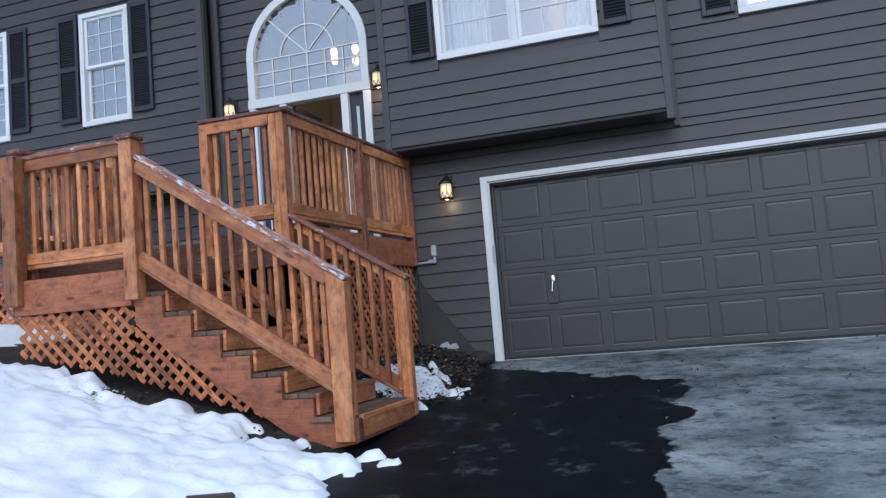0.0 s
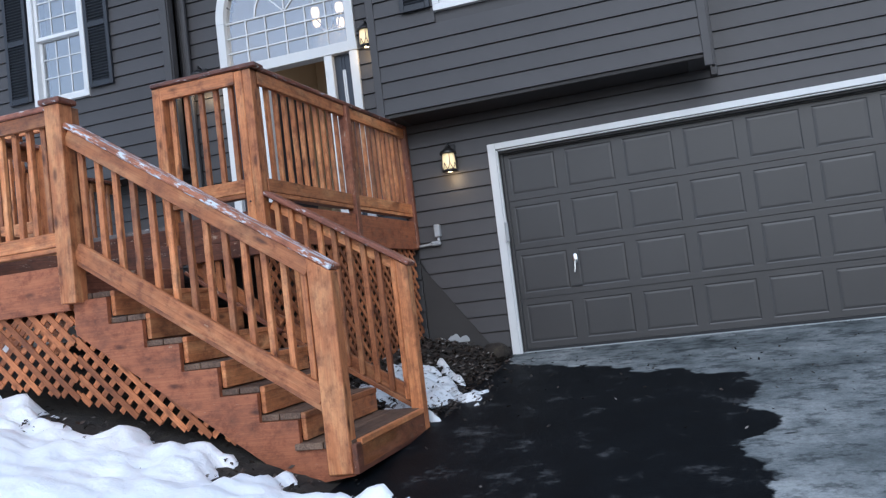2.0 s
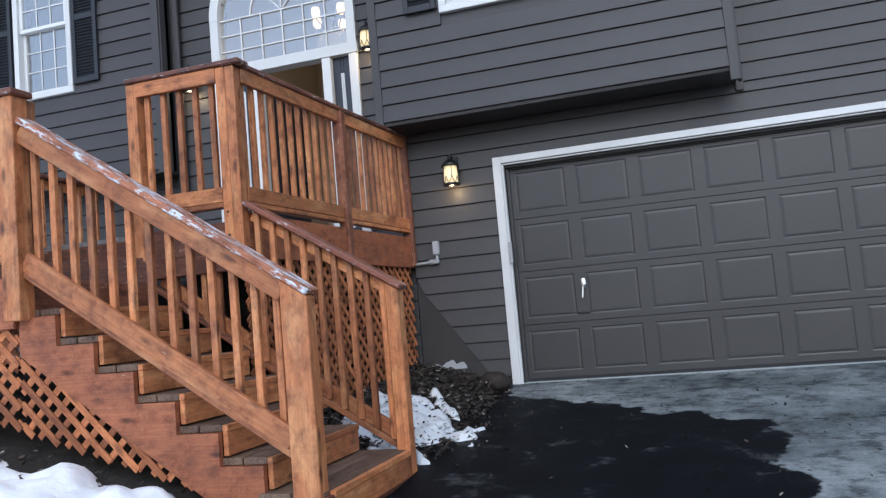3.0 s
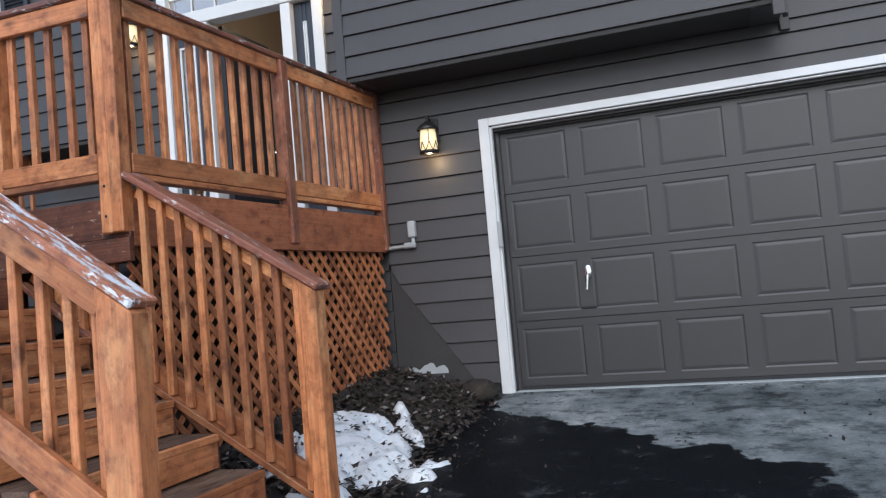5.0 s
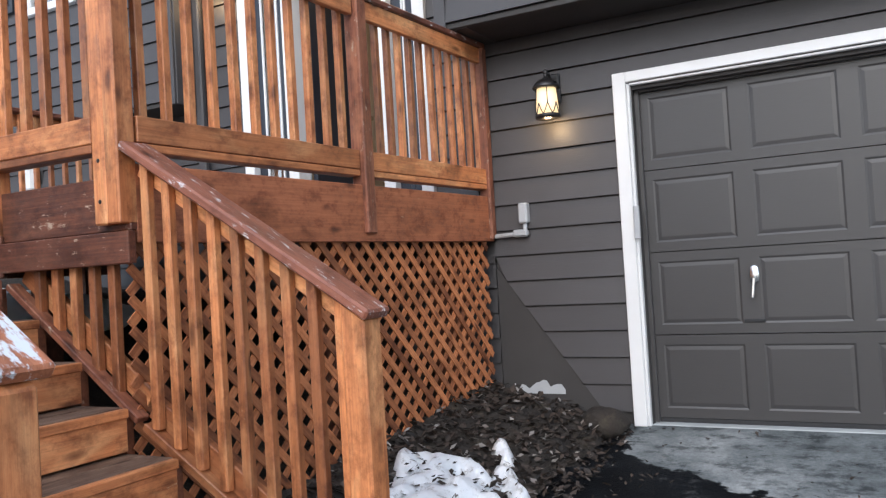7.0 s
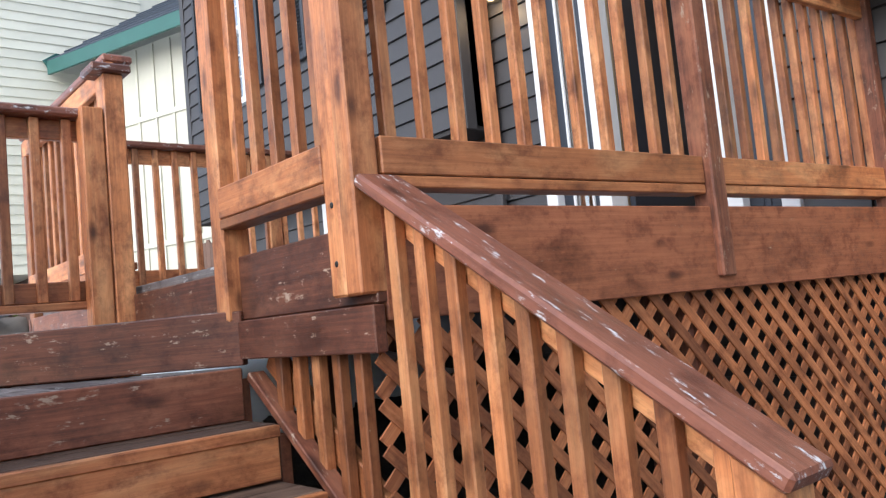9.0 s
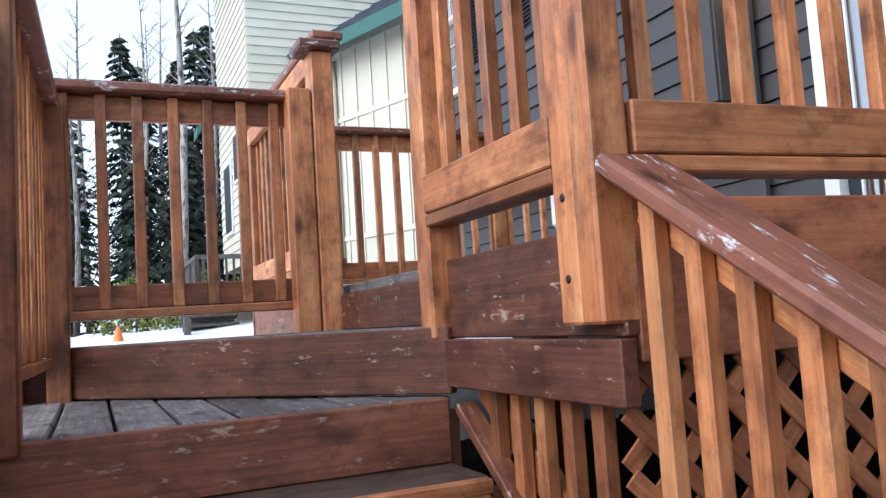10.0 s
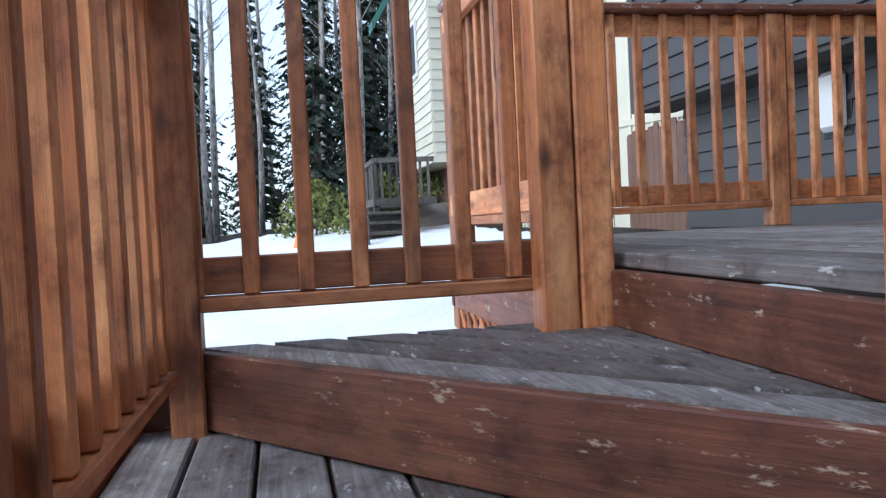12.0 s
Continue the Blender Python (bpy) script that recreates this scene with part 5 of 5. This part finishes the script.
while z < BZ1 - 0.1:
    part("lap_board", lapE, CREAM, nb, m=Matrix.Translation(((BX0 + BX1) / 2, BY0, z)))
    part("lap_board", lapS, CREAM, nb, m=Matrix.Translation((BX1, BY0 + 1.25, z)) @ Matrix.Rotation(radians(90), 4, "Z"))
    z += 0.17
ym = 10.7
for sgn, ya in ((1, BY0 - 0.45), (-1, BY1 + 0.45)):
    o4 = [Vector((BX0 - 0.4, ya, BZ1 - 0.1)), Vector((BX1 + 0.35, ya, BZ1 - 0.1)), Vector((BX1 + 0.35, ym, BZ1 + 2.6)), Vector((BX0 - 0.4, ym, BZ1 + 2.6))]
    part("roof", solid(o4 + [v - up3 * 0.14 for v in o4], [(0, 1, 2, 3), (4, 5, 6, 7), (0, 1, 5, 4), (1, 2, 6, 5), (2, 3, 7, 6), (3, 0, 4, 7)]), ROOF, nb, "dark blue grey shingled roof")
    board("fascia", o4[1] + Vector((0.03, 0, -0.08)), o4[2] + Vector((0.03, 0, -0.08)), 0.04, 0.26, GREEN, nb, "green painted fascia")
    board("fascia", o4[0] + Vector((0, -0.03 * sgn, -0.08)), o4[1] + Vector((0, -0.03 * sgn, -0.08)), 0.04, 0.24, GREEN, nb, "green painted fascia")
part("gable", prism([(BY0, BZ1), (BY1, BZ1), (ym, BZ1 + 2.5)], "x", BX1 - 0.1, BX1), CREAM, nb)
for x0, x1, z0, z1 in ((-19.5, -18.6, 4.1, 5.6), (-18.2, -17.6, 5.0, 6.0)):
    w2 = block("window", (x0, BY0 - 0.06, z0), (x1, BY0 - 0.02, z1), WHITE, nb)
    block("pane", (x0 + 0.07, BY0 - 0.066, z0 + 0.07), (x1 - 0.07, BY0 - 0.055, z1 - 0.07), SHUT, w2, "dark window glass")
# small porch roof
pr = [Vector((-20.6, 7.9, 6.6)), Vector((-20.0, 7.9, 6.6)), Vector((-20.0, 8.45, 7.5)), Vector((-20.6, 8.45, 7.5))]
part("porch_roof", solid(pr + [v - up3 * 0.2 for v in pr], [(0, 1, 2, 3), (4, 5, 6, 7), (0, 1, 5, 4), (1, 2, 6, 5), (2, 3, 7, 6), (3, 0, 4, 7)]), GREEN, nb)

nd_ = thing("neighbour_deck", (-18, 7.8, 2.0), "old grey wooden deck with railing and steps", "deck")
block("platform", (-19.8, 7.35, 2.72), (-16.6, 8.4, 2.84), GREYWOOD, nd_)
for x in (-19.7, -18.6, -17.6, -16.7):
    block("post", (x - 0.05, 7.36, 1.6), (x + 0.05, 7.46, 3.5), GREYWOOD, nd_)
block("top_rail", (-19.8, 7.36, 3.42), (-16.6, 7.46, 3.5), GREYWOOD, nd_)
block("top_rail", (-16.66, 7.46, 3.42), (-16.6, 8.4, 3.5), GREYWOOD, nd_)
for i in range(26):
    x = -19.65 + i * 0.12
    block("baluster", (x - 0.02, 7.39, 2.84), (x + 0.02, 7.43, 3.42), GREYWOOD, nd_, bev=0)
for i in range(7):
    y = 7.5 + i * 0.13
    block("baluster", (-16.65, y - 0.02, 2.84), (-16.61, y + 0.02, 3.42), GREYWOOD, nd_, bev=0)
for i in range(6):
    block("step", (-16.6 + 0.24 * i, 7.05, 2.62 - 0.16 * i - 0.05), (-16.6 + 0.24 * i + 0.26, 7.95, 2.62 - 0.16 * i), GREYWOOD, nd_)
    block("riser", (-16.6 + 0.24 * i, 7.07, 2.62 - 0.16 * i - 0.16), (-16.6 + 0.24 * i + 0.03, 7.93, 2.62 - 0.16 * i - 0.05), GREYWOOD, nd_)
board("handrail", (-16.6, 7.05, 3.45), (-15.2, 7.05, 2.5), 0.06, 0.05, GREYWOOD, nd_)
block("post", (-15.25, 7.0, 1.5), (-15.15, 7.1, 2.55), GREYWOOD, nd_)

fe = thing("board_fence", (-12.6, 10.6, 1.7), "weathered brown dog eared board fence between the houses", "fence")
for i in range(18):
    x = -13.4 + i * 0.15
    zt = 3.42 + 0.03 * ((i * 7) % 3)
    part("fence_board", prism([(x, 1.5), (x + 0.143, 1.5), (x + 0.143, zt - 0.04), (x + 0.11, zt), (x + 0.03, zt), (x, zt - 0.04)], "y", 10.35, 10.37), FENCE, fe)
block("rail", (-13.4, 10.37, 2.0), (-10.75, 10.41, 2.09), FENCE, fe)
block("rail", (-13.4, 10.37, 3.0), (-10.75, 10.41, 3.09), FENCE, fe)

lm = thing("vent_cover", (-8.45, 9.7, 2.95), "white plastic wall vent cover below the overhang", "vent cover")
block("cover", (-8.62, 9.62, 2.9), (-8.40, 9.735, 3.32), WHITE, lm, bev=0.04)
block("back_plate", (-8.66, 9.71, 2.86), (-8.36, 9.745, 3.36), BLACK, lm)
cn = thing("marker_cone", (-16.4, 6.1, soil_z(-16.4, 6.1)), "small orange plastic marker standing in the snow", "marker")
part("body", lathe([(0.09, 0), (0.08, 0.02), (0.03, 0.24), (0.02, 0.26)]), ORANGE, cn, m=Matrix.Translation((-16.4, 6.1, soil_z(-16.4, 6.1) + 0.1)))
